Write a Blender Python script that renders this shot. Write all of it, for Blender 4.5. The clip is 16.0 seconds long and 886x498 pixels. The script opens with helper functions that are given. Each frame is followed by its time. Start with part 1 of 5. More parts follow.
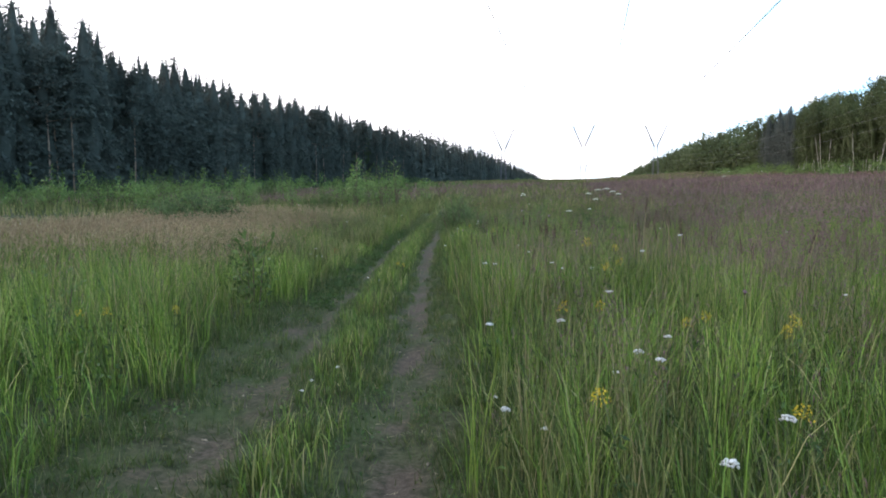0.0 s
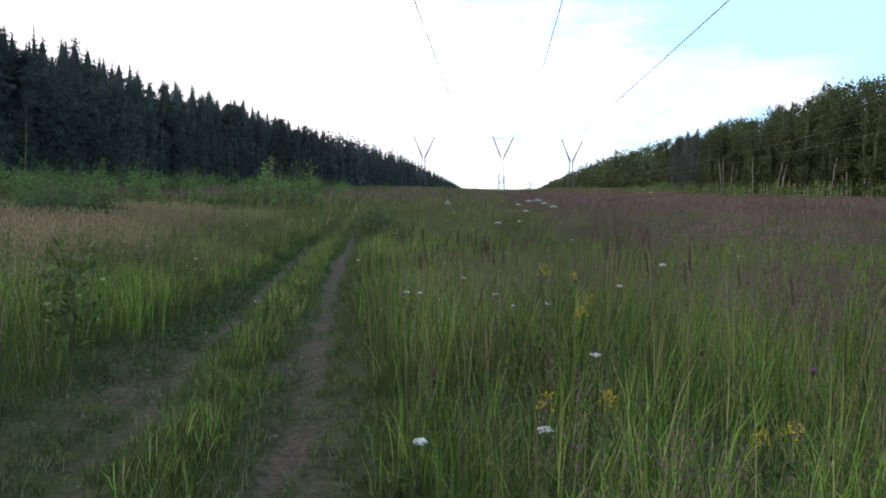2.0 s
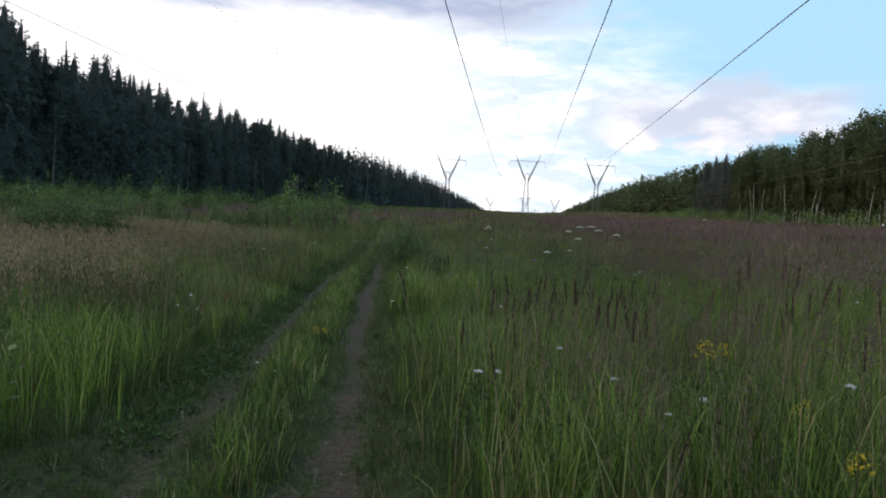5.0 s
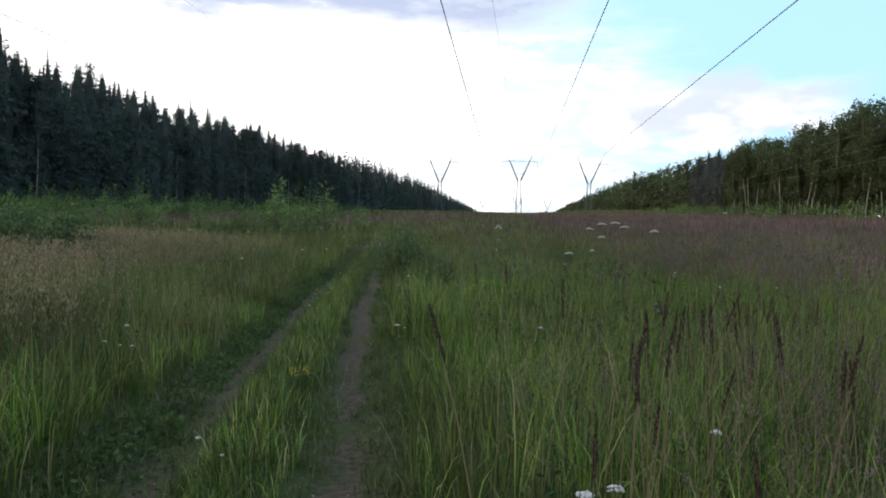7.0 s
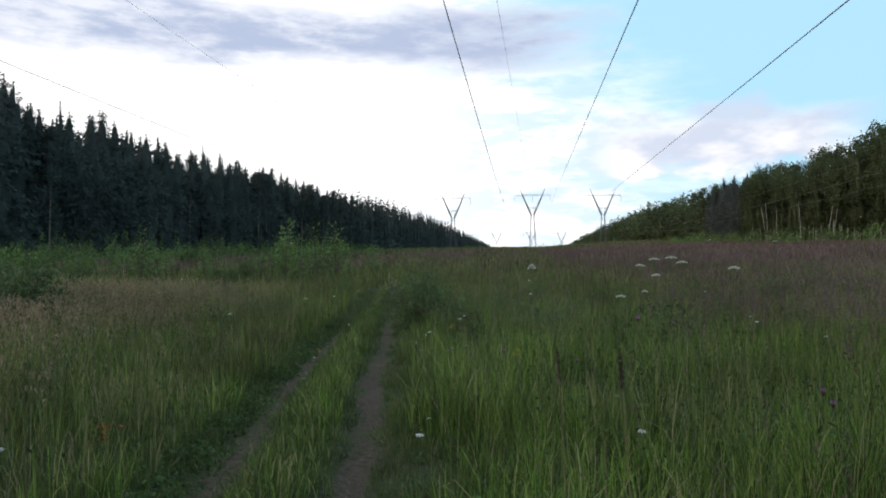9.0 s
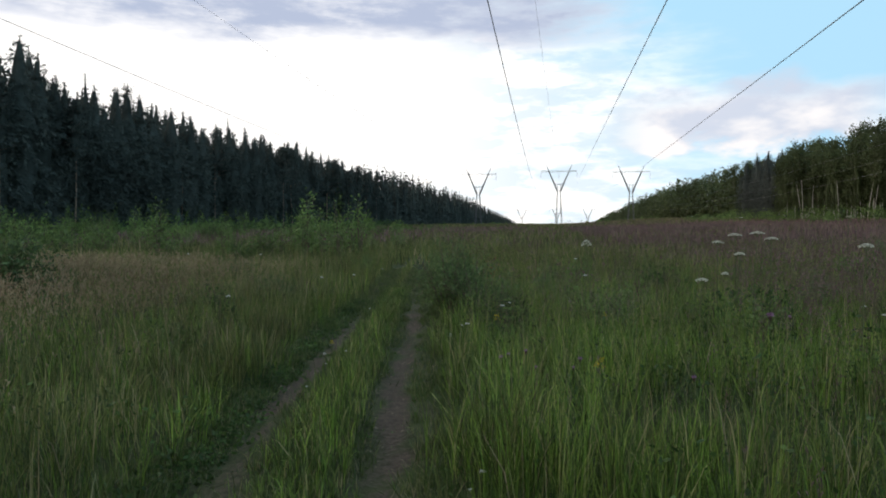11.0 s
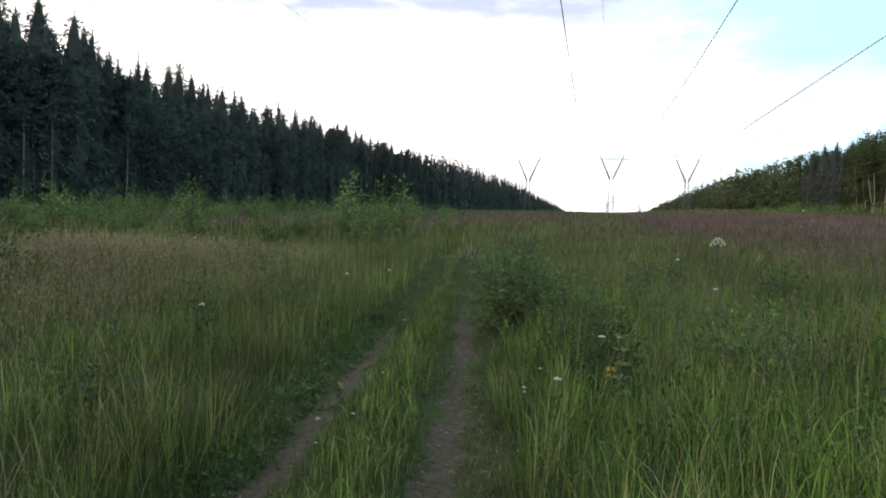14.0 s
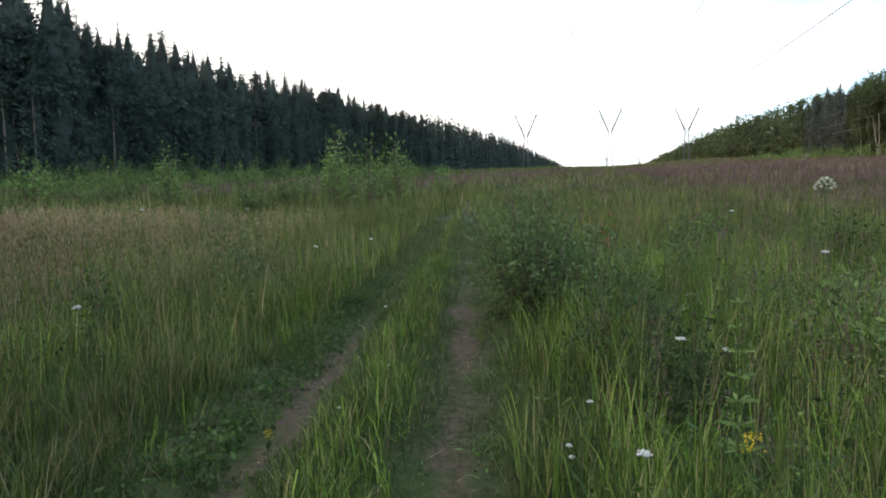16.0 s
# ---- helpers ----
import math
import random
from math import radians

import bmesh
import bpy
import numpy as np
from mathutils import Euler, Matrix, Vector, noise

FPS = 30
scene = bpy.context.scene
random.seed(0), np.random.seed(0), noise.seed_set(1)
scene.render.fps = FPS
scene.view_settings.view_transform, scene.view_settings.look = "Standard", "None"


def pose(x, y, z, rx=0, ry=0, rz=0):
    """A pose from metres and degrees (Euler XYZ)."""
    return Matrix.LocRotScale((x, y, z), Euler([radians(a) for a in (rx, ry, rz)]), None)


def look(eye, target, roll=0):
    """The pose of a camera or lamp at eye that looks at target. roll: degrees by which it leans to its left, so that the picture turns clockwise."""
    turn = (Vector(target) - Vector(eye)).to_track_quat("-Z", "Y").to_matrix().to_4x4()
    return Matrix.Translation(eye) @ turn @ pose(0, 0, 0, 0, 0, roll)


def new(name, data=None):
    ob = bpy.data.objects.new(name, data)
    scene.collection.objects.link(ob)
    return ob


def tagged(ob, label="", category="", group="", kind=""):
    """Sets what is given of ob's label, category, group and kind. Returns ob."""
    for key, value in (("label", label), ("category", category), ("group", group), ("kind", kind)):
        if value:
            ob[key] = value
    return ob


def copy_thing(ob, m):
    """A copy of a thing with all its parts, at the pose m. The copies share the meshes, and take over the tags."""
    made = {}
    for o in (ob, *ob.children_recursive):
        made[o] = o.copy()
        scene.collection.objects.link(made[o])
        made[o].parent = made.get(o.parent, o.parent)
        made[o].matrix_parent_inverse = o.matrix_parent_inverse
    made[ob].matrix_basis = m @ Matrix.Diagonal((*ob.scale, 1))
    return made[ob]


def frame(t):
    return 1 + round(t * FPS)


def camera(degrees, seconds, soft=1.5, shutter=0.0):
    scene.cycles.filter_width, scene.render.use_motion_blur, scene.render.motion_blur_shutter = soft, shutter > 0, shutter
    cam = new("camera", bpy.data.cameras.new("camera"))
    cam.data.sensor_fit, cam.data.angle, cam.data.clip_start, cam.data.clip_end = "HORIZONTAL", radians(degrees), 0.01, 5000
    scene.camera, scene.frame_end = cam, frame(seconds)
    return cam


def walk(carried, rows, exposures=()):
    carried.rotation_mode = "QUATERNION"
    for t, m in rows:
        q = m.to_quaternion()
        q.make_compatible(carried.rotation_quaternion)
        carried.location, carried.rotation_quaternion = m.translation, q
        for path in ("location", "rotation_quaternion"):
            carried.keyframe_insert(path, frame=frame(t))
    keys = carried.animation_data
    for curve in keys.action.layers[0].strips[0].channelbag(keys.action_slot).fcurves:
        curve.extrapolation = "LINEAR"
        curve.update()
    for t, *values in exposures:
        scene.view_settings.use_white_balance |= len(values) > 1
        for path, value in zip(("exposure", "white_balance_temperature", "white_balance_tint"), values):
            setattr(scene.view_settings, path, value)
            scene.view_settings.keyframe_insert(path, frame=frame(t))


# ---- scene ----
cam = camera(67.0, 16.0, soft=1.9)

PATH = [
    (0, (1.488, 0.416, 1.533), (1.181, 2.386, 1.367), -0.5),
    (0.5, (1.473, 0.954, 1.511), (1.291, 2.942, 1.396), -0.0),
    (1, (1.395, 1.534, 1.493), (1.123, 3.514, 1.413), 0.8),
    (1.5, (1.273, 2.001, 1.534), (1.15, 3.989, 1.356), 2.1),
    (2, (1.224, 2.606, 1.531), (1.163, 4.6, 1.386), 2.0),
    (2.5, (1.081, 3.034, 1.515), (0.824, 5.012, 1.374), 1.3),
    (3, (0.967, 3.345, 1.553), (0.833, 5.334, 1.383), 2.1),
    (3.5, (0.912, 3.719, 1.567), (0.829, 5.713, 1.437), 1.9),
    (4, (0.827, 4.11, 1.542), (0.657, 6.1, 1.432), 2.2),
    (4.5, (0.746, 4.442, 1.548), (0.663, 6.438, 1.456), 2.9),
    (5, (0.677, 4.869, 1.582), (0.548, 6.863, 1.498), 3.1),
    (7.5, (0.195, 7.6, 1.496), (0.077, 9.595, 1.421), 1.1),
    (8, (0.106, 8.181, 1.492), (-0.124, 10.165, 1.405), -0.3),
    (8.5, (0.01, 8.691, 1.549), (-0.187, 10.679, 1.452), -0.0),
    (9, (-0.025, 9.309, 1.61), (-0.18, 11.303, 1.643), -0.3),
    (9.5, (-0.132, 9.852, 1.549), (-0.318, 11.844, 1.566), 0.0),
    (12, (-0.573, 12.373, 1.598), (-0.804, 14.359, 1.548), 0.1),
    (12.5, (-0.666, 12.919, 1.608), (-0.855, 14.91, 1.579), 0.5),
    (13, (-0.718, 13.558, 1.586), (-0.869, 15.552, 1.565), 0.6),
    (13.5, (-0.858, 14.097, 1.575), (-1.196, 16.067, 1.504), 1.1),
    (14, (-0.991, 14.615, 1.617), (-1.357, 16.579, 1.534), 1.6),
    (14.5, (-1.061, 15.188, 1.585), (-1.349, 17.164, 1.482), 0.6),
    (15, (-1.175, 15.737, 1.533), (-1.503, 17.705, 1.397), 0.2),
    (15.5, (-1.246, 16.295, 1.505), (-1.543, 18.266, 1.343), 0.3),
    (16, (-1.308, 16.947, 1.523), (-1.674, 18.903, 1.324), -0.9),
]

# ---------- exposure and light ----------
EXPOSURES = [(0.0, 1.1, 6230, 15), (0.4, 1.05, 6230, 15), (0.8, 0.35, 6230, 15), (1.0, 0.1, 6230, 15), (1.5, 0.2, 6230, 15), (2.0, 0.5, 6230, 15), (2.5, 0.45, 6230, 15), (3.5, 0.6, 6230, 15), (4.0, 0.35, 6350, 15), (5.0, 0.0, 6350, 13), (7.5, 0.3, 6430, 11), (8.5, 0.3, 6450, 11), (9.0, 0.05, 6350, 10), (9.5, -0.15, 6230, 10), (12.0, 0.06, 6730, 10), (12.5, -0.06, 6745, 10), (13.0, 0.05, 6760, 10), (13.5, 0.2, 6760, 10), (14.0, 0.5, 6780, 10), (14.5, 0.45, 6800, 10), (15.0, 0.4, 6800, 10), (16.0, 0.79, 6830, 10)]
walk(cam, [(t, look(eye, target, roll)) for t, eye, target, roll in PATH], EXPOSURES)

SUN_EL, SUN_AZ = radians(8.0), radians(-48.0)      # low behind the woods, ahead and to the side
sun = new("sun", bpy.data.lights.new("sun", "SUN"))
sun.data.energy, sun.data.angle, sun.data.color = 1.2, radians(2.0), (1.0, 0.83, 0.66)
SUN_DIR = Vector((math.sin(SUN_AZ) * math.cos(SUN_EL), math.cos(SUN_AZ) * math.cos(SUN_EL), math.sin(SUN_EL)))
sun.matrix_world = look(SUN_DIR * 300, (0, 0, 0))


class Nodes:
    """Short hand for node trees."""

    def __init__(self, tree):
        self.t = tree

    def n(self, kind, **props):
        node = self.t.nodes.new(kind)
        for key, value in props.items():
            if key == "op":
                node.operation = value
            elif key == "blend":
                node.blend_type = value
            elif key == "data":
                node.data_type = value
            elif key == "attr":
                node.attribute_name = value
            elif key == "sky":
                node.sky_type = value
        return node

    def put(self, socket, value):
        if isinstance(value, bpy.types.NodeSocket):
            self.t.links.new(value, socket)
        else:
            socket.default_value = value

    def math(self, op, a, b=0.0, c=0.0):
        node = self.n("ShaderNodeMath", op=op)
        for i, v in enumerate((a, b, c)):
            self.put(node.inputs[i], v)
        return node.outputs[0]

    def smooth(self, v, lo, hi):
        node = self.n("ShaderNodeMapRange")
        node.interpolation_type = "SMOOTHSTEP"
        self.put(node.inputs[0], v)
        node.inputs[1].default_value, node.inputs[2].default_value = lo, hi
        return node.outputs[0]

    def mix(self, f, a, b, blend="MIX"):
        node = self.n("ShaderNodeMix", data="RGBA", blend=blend)
        self.put(node.inputs[0], f)
        for i, v in ((6, a), (7, b)):
            self.put(node.inputs[i], v if isinstance(v, bpy.types.NodeSocket) else (*v, 1.0))
        return node.outputs[2]

    def noise(self, vector, scale, detail=3.0, rough=0.55):
        node = self.n("ShaderNodeTexNoise")
        if vector is not None:
            self.put(node.inputs["Vector"], vector)
        node.inputs["Scale"].default_value, node.inputs["Detail"].default_value = scale, detail
        node.inputs["Roughness"].default_value = rough
        return node.outputs[0]

    def ramp(self, f, stops):
        node = self.n("ShaderNodeValToRGB")
        self.put(node.inputs[0], f)
        el = node.color_ramp.elements
        while len(el) < len(stops):
            el.new(0.5)
        for e, (p, c) in zip(el, stops):
            e.position, e.color = p, (*c, 1.0)
        return node.outputs[0]

    def scaled(self, vector, s):
        node = self.n("ShaderNodeVectorMath", op="MULTIPLY")
        self.put(node.inputs[0], vector)
        node.inputs[1].default_value = s
        return node.outputs[0]


def make_world():
    world = bpy.data.worlds.new("evening_sky")
    world.use_nodes = True
    scene.world = world
    k = Nodes(world.node_tree)
    world.node_tree.nodes.clear()
    sky = k.n("ShaderNodeTexSky", sky="NISHITA")
    sky.sun_disc, sky.sun_elevation, sky.sun_rotation = False, SUN_EL, SUN_AZ
    d = k.n("ShaderNodeTexCoord").outputs["Generated"]
    sep = k.n("ShaderNodeSeparateXYZ")
    k.put(sep.inputs[0], d)
    x, z = sep.outputs[0], sep.outputs[2]
    n1 = k.noise(k.scaled(d, (2.2, 2.2, 9.0)), 1.6, 5.0, 0.6)
    n2 = k.noise(k.scaled(d, (3.0, 3.0, 11.0)), 3.2, 6.0, 0.62)
    # clear sky, pale cyan blue
    blue = k.mix(0.85, k.scaled(sky.outputs[0], (0.1, 0.1, 0.1)), (0.53, 0.89, 1.15))
    # bright thin cloud sheet over most of the western sky
    east = k.math("ADD", x, k.math("MULTIPLY", k.math("SUBTRACT", n1, 0.5), 0.55))
    sheet = k.math("SUBTRACT", 1.0, k.smooth(k.math("ADD", east, k.math("MULTIPLY", z, 0.55)), 0.10, 0.42))
    low = k.math("SUBTRACT", 1.0, k.smooth(z, 0.02, 0.13))
    cover = k.math("MAXIMUM", sheet, k.math("MULTIPLY", low, 0.75))
    west = k.math("SUBTRACT", 1.0, k.smooth(x, -0.25, 0.05))
    thick = k.math("MAXIMUM", k.smooth(n2, 0.38, 0.58), west)
    thick = k.math("MAXIMUM", thick, k.smooth(z, 0.30, 0.5))
    veil = k.mix(thick, (0.84, 0.95, 1.03), (1.28, 1.25, 1.22))
    col = k.mix(cover, blue, veil)
    # grey cloud bank higher up
    zz = k.math("ADD", z, k.math("MULTIPLY", k.math("SUBTRACT", n1, 0.5), 0.07))
    bank = k.math("MULTIPLY", k.smooth(zz, 0.255, 0.295), k.math("SUBTRACT", 1.0, k.smooth(zz, 0.33, 0.37)))
    bank = k.math("MULTIPLY", bank, k.math("SUBTRACT", 1.0, k.smooth(east, 0.02, 0.22)))
    bank = k.math("MULTIPLY", bank, k.math("MULTIPLY_ADD", k.smooth(n2, 0.30, 0.6), 0.5, 0.5))
    col = k.mix(bank, col, (0.50, 0.57, 0.74))
    # small grey-white cumulus to the east, low
    n3 = k.noise(k.scaled(d, (3.4, 3.4, 7.5)), 2.7, 5.0, 0.5)
    z3 = k.math("ADD", z, k.math("MULTIPLY", k.math("SUBTRACT", n3, 0.5), 0.13))
    puff = k.math("MULTIPLY", k.smooth(z3, 0.115, 0.135), k.math("SUBTRACT", 1.0, k.smooth(z3, 0.17, 0.215)))
    puff = k.math("MULTIPLY", puff, k.smooth(x, 0.10, 0.20))
    puff = k.math("MULTIPLY", puff, k.math("SUBTRACT", 1.0, k.smooth(x, 0.40, 0.50)))
    body = k.mix(k.smooth(n3, 0.40, 0.62), (0.69, 0.73, 0.85), (1.10, 1.04, 1.02))
    col = k.mix(k.math("MULTIPLY", puff, 0.92), col, body)
    # below the horizon the haze darkens into land
    col = k.mix(k.smooth(z, -0.12, 0.0), (0.06, 0.07, 0.05), col)
    bg = k.n("ShaderNodeBackground")
    k.put(bg.inputs[0], col)
    bg.inputs[1].default_value = 1.0
    out = k.n("ShaderNodeOutputWorld")
    k.put(out.inputs[0], bg.outputs[0])


make_world()

# ---------- materials ----------


def leafy(name, stops, patch=(0.7, 1.25), patch_scale=0.35, rough=0.6, through_share=0.35, gloss=0.25):
    """Thin plant tissue: colour varies from piece to piece and in drifts over the ground."""
    m = bpy.data.materials.new(name)
    m.use_nodes = True
    k = Nodes(m.node_tree)
    m.node_tree.nodes.clear()
    geo = k.n("ShaderNodeNewGeometry")
    base = k.ramp(geo.outputs["Random Per Island"], stops)
    drift = k.noise(geo.outputs["Position"], patch_scale, 3.0)
    drift = k.math("MULTIPLY_ADD", k.smooth(drift, 0.3, 0.7), patch[1] - patch[0], patch[0])
    fine = k.noise(geo.outputs["Position"], 25.0, 2.0)
    drift = k.math("MULTIPLY", drift, k.math("MULTIPLY_ADD", fine, 0.5, 0.75))
    vm = k.n("ShaderNodeVectorMath", op="SCALE")
    k.put(vm.inputs[0], base)
    k.put(vm.inputs["Scale"], drift)
    col = vm.outputs[0]
    p = k.n("ShaderNodeBsdfPrincipled")
    k.put(p.inputs["Base Color"], col)
    p.inputs["Roughness"].default_value = rough
    p.inputs["Specular IOR Level"].default_value = gloss
    tr = k.n("ShaderNodeBsdfTranslucent")
    k.put(tr.inputs[0], col)
    mx = k.n("ShaderNodeMixShader")
    mx.inputs[0].default_value = through_share
    k.put(mx.inputs[1], p.outputs[0])
    k.put(mx.inputs[2], tr.outputs[0])
    out = k.n("ShaderNodeOutputMaterial")
    k.put(out.inputs[0], mx.outputs[0])
    return m


def solid(name, a, b, scale, rough=0.8, metal=0.0, bump=0.0, stretch=(1, 1, 1)):
    """Opaque matter of two tones, at two scales of grain."""
    m = bpy.data.materials.new(name)
    m.use_nodes = True
    k = Nodes(m.node_tree)
    m.node_tree.nodes.clear()
    co = k.scaled(k.n("ShaderNodeTexCoord").outputs["Object"], stretch)
    n1, n2 = k.noise(co, scale, 4.0), k.noise(co, scale * 7.0, 3.0)
    f = k.math("ADD", k.math("MULTIPLY", k.smooth(n1, 0.35, 0.65), 0.65), k.math("MULTIPLY", n2, 0.35))
    p = k.n("ShaderNodeBsdfPrincipled")
    k.put(p.inputs["Base Color"], k.mix(f, a, b))
    p.inputs["Roughness"].default_value, p.inputs["Metallic"].default_value = rough, metal
    if bump:
        bn = k.n("ShaderNodeBump")
        bn.inputs["Strength"].default_value, bn.inputs["Distance"].default_value = bump, 0.02
        k.put(bn.inputs["Height"], f)
        k.put(p.inputs["Normal"], bn.outputs[0])
    out = k.n("ShaderNodeOutputMaterial")
    k.put(out.inputs[0], p.outputs[0])
    return m


def ground_material():
    m = bpy.data.materials.new("meadow_soil")
    m.use_nodes = True
    k = Nodes(m.node_tree)
    m.node_tree.nodes.clear()
    pos = k.n("ShaderNodeNewGeometry").outputs["Position"]
    bare = k.n("ShaderNodeAttribute", attr="bare").outputs["Fac"]
    n1, n2, n3 = k.noise(pos, 1.7, 4.0), k.noise(pos, 17.0, 5.0, 0.7), k.noise(pos, 90.0, 3.0)
    soil = k.mix(k.smooth(n2, 0.3, 0.7), (0.027, 0.020, 0.015), (0.070, 0.051, 0.038))
    soil = k.mix(k.math("MULTIPLY", k.smooth(n3, 0.52, 0.70), 0.7), soil, (0.106, 0.080, 0.060))
    thatch = k.mix(k.smooth(n2, 0.35, 0.65), (0.014, 0.018, 0.007), (0.05, 0.05, 0.024))
    thatch = k.mix(k.math("MULTIPLY", k.smooth(n1, 0.4, 0.7), 0.5), thatch, (0.035, 0.055, 0.014))
    f = k.math("ADD", bare, k.math("MULTIPLY", k.math("SUBTRACT", n2, 0.5), 0.9))
    col = k.mix(k.smooth(f, 0.35, 0.75), thatch, soil)
    p = k.n("ShaderNodeBsdfPrincipled")
    k.put(p.inputs["Base Color"], col)
    p.inputs["Roughness"].default_value = 0.95
    p.inputs["Specular IOR Level"].default_value = 0.15
    bn = k.n("ShaderNodeBump")
    bn.inputs["Strength"].default_value, bn.inputs["Distance"].default_value = 0.6, 0.015
    k.put(bn.inputs["Height"], k.math("ADD", n2, k.math("MULTIPLY", n3, 0.4)))
    k.put(p.inputs["Normal"], bn.outputs[0])
    out = k.n("ShaderNodeOutputMaterial")
    k.put(out.inputs[0], p.outputs[0])
    return m


SOIL = ground_material()
GRASS = leafy("green_grass", [(0.0, (0.028, 0.050, 0.009)), (0.35, (0.088, 0.148, 0.024)), (0.72, (0.185, 0.290, 0.046)), (0.88, (0.265, 0.33, 0.070)), (1.0, (0.38, 0.32, 0.16))], patch=(0.6, 1.25), patch_scale=0.6)
RIDGE = leafy("ridge_turf", [(0.0, (0.022, 0.040, 0.008)), (0.5, (0.070, 0.120, 0.023)), (0.88, (0.14, 0.215, 0.040)), (1.0, (0.28, 0.24, 0.12))], patch=(0.6, 1.2), patch_scale=1.4)
TURF = leafy("short_turf", [(0.0, (0.04, 0.06, 0.016)), (0.55, (0.07, 0.105, 0.026)), (0.85, (0.11, 0.125, 0.045)), (1.0, (0.24, 0.20, 0.13))], patch_scale=1.6, through_share=0.25)
SEDGE = leafy("dull_meadow_grass", [(0.0, (0.035, 0.050, 0.014)), (0.5, (0.108, 0.138, 0.038)), (0.82, (0.205, 0.20, 0.076)), (1.0, (0.34, 0.27, 0.15))], patch=(0.6, 1.25), patch_scale=0.35)
STRAW = leafy("dry_straw", [(0.0, (0.16, 0.12, 0.065)), (0.6, (0.27, 0.21, 0.12)), (1.0, (0.38, 0.31, 0.2))])
PURPLE = leafy("reddish_panicle", [(0.0, (0.100, 0.060, 0.057)), (0.5, (0.165, 0.102, 0.094)), (1.0, (0.25, 0.17, 0.155))], patch_scale=0.15)
TAN = leafy("tan_panicle", [(0.0, (0.16, 0.112, 0.064)), (0.5, (0.255, 0.185, 0.110)), (1.0, (0.36, 0.28, 0.175))], patch_scale=0.2)
SEED = leafy("dark_seed_head", [(0.0, (0.034, 0.023, 0.020)), (1.0, (0.105, 0.060, 0.050))], patch=(0.9, 1.1), through_share=0.15)
STEM = leafy("plant_stem", [(0.0, (0.06, 0.09, 0.03)), (1.0, (0.12, 0.13, 0.06))], through_share=0.1)
HERB = leafy("herb_leaf", [(0.0, (0.028, 0.052, 0.014)), (0.6, (0.055, 0.10, 0.026)), (1.0, (0.10, 0.16, 0.045))], patch=(0.55, 1.2), patch_scale=1.2)
WILLOW = leafy("willow_leaf", [(0.0, (0.045, 0.072, 0.026)), (0.6, (0.080, 0.122, 0.043)), (1.0, (0.135, 0.185, 0.075))], patch_scale=0.4)
SAPLING = leafy("sapling_leaf", [(0.0, (0.060, 0.098, 0.029)), (0.6, (0.122, 0.185, 0.052)), (1.0, (0.20, 0.28, 0.088))], patch=(0.55, 1.25), patch_scale=0.12)
NEEDLE = leafy("spruce_needle", [(0.0, (0.059, 0.067, 0.062)), (0.6, (0.074, 0.084, 0.075)), (1.0, (0.093, 0.105, 0.088))], patch=(0.8, 1.2), patch_scale=0.09, rough=0.85, through_share=0.28, gloss=0.05)
BIRCHLEAF = leafy("birch_leaf", [(0.0, (0.044, 0.056, 0.025)), (0.6, (0.066, 0.085, 0.036)), (1.0, (0.096, 0.117, 0.050))], patch_scale=0.05, through_share=0.3, gloss=0.1)
PETAL = leafy("white_petal", [(0.0, (0.50, 0.48, 0.47)), (1.0, (0.74, 0.72, 0.71))], patch=(0.9, 1.05), through_share=0.3)
CREAM = leafy("cream_petal", [(0.0, (0.45, 0.45, 0.36)), (1.0, (0.68, 0.67, 0.56))], patch=(0.9, 1.05), through_share=0.3)
YELLOW = leafy("yellow_petal", [(0.0, (0.42, 0.29, 0.02)), (1.0, (0.62, 0.46, 0.04))], patch=(0.9, 1.05), through_share=0.3)
VIOLET = leafy("violet_petal", [(0.0, (0.20, 0.10, 0.19)), (1.0, (0.36, 0.20, 0.34))], patch=(0.9, 1.05), through_share=0.3)
RUST = leafy("rust_leaf", [(0.0, (0.20, 0.05, 0.02)), (1.0, (0.38, 0.11, 0.04))], patch=(0.9, 1.1))
BARK = solid("spruce_bark", (0.07, 0.05, 0.04), (0.17, 0.12, 0.09), 3.0, 0.95, bump=0.6, stretch=(4, 4, 0.8))
PINEBARK = solid("pine_bark", (0.17, 0.115, 0.085), (0.34, 0.23, 0.17), 2.0, 0.95, bump=0.6, stretch=(4, 4, 0.8))
BIRCHBARK = solid("birch_bark", (0.13, 0.115, 0.10), (0.62, 0.58, 0.53), 1.6, 0.8, bump=0.2, stretch=(1, 1, 2.5))
TWIG = solid("twig_bark", (0.06, 0.045, 0.03), (0.13, 0.10, 0.07), 9.0, 0.9)
STEEL = solid("galvanised_steel", (0.09, 0.09, 0.10), (0.15, 0.15, 0.16), 0.8, 0.7, 0.3)
CABLE = solid("weathered_aluminium", (0.10, 0.10, 0.11), (0.16, 0.16, 0.17), 0.5, 0.6, 0.5)
GLASSY = solid("brown_insulator", (0.12, 0.10, 0.09), (0.22, 0.20, 0.18), 2.0, 0.35)
CLOD = solid("soil_clod", (0.10, 0.075, 0.055), (0.21, 0.165, 0.125), 9.0, 0.97, bump=0.5)

# ---------- mesh helpers ----------
rng = np.random.default_rng(7)


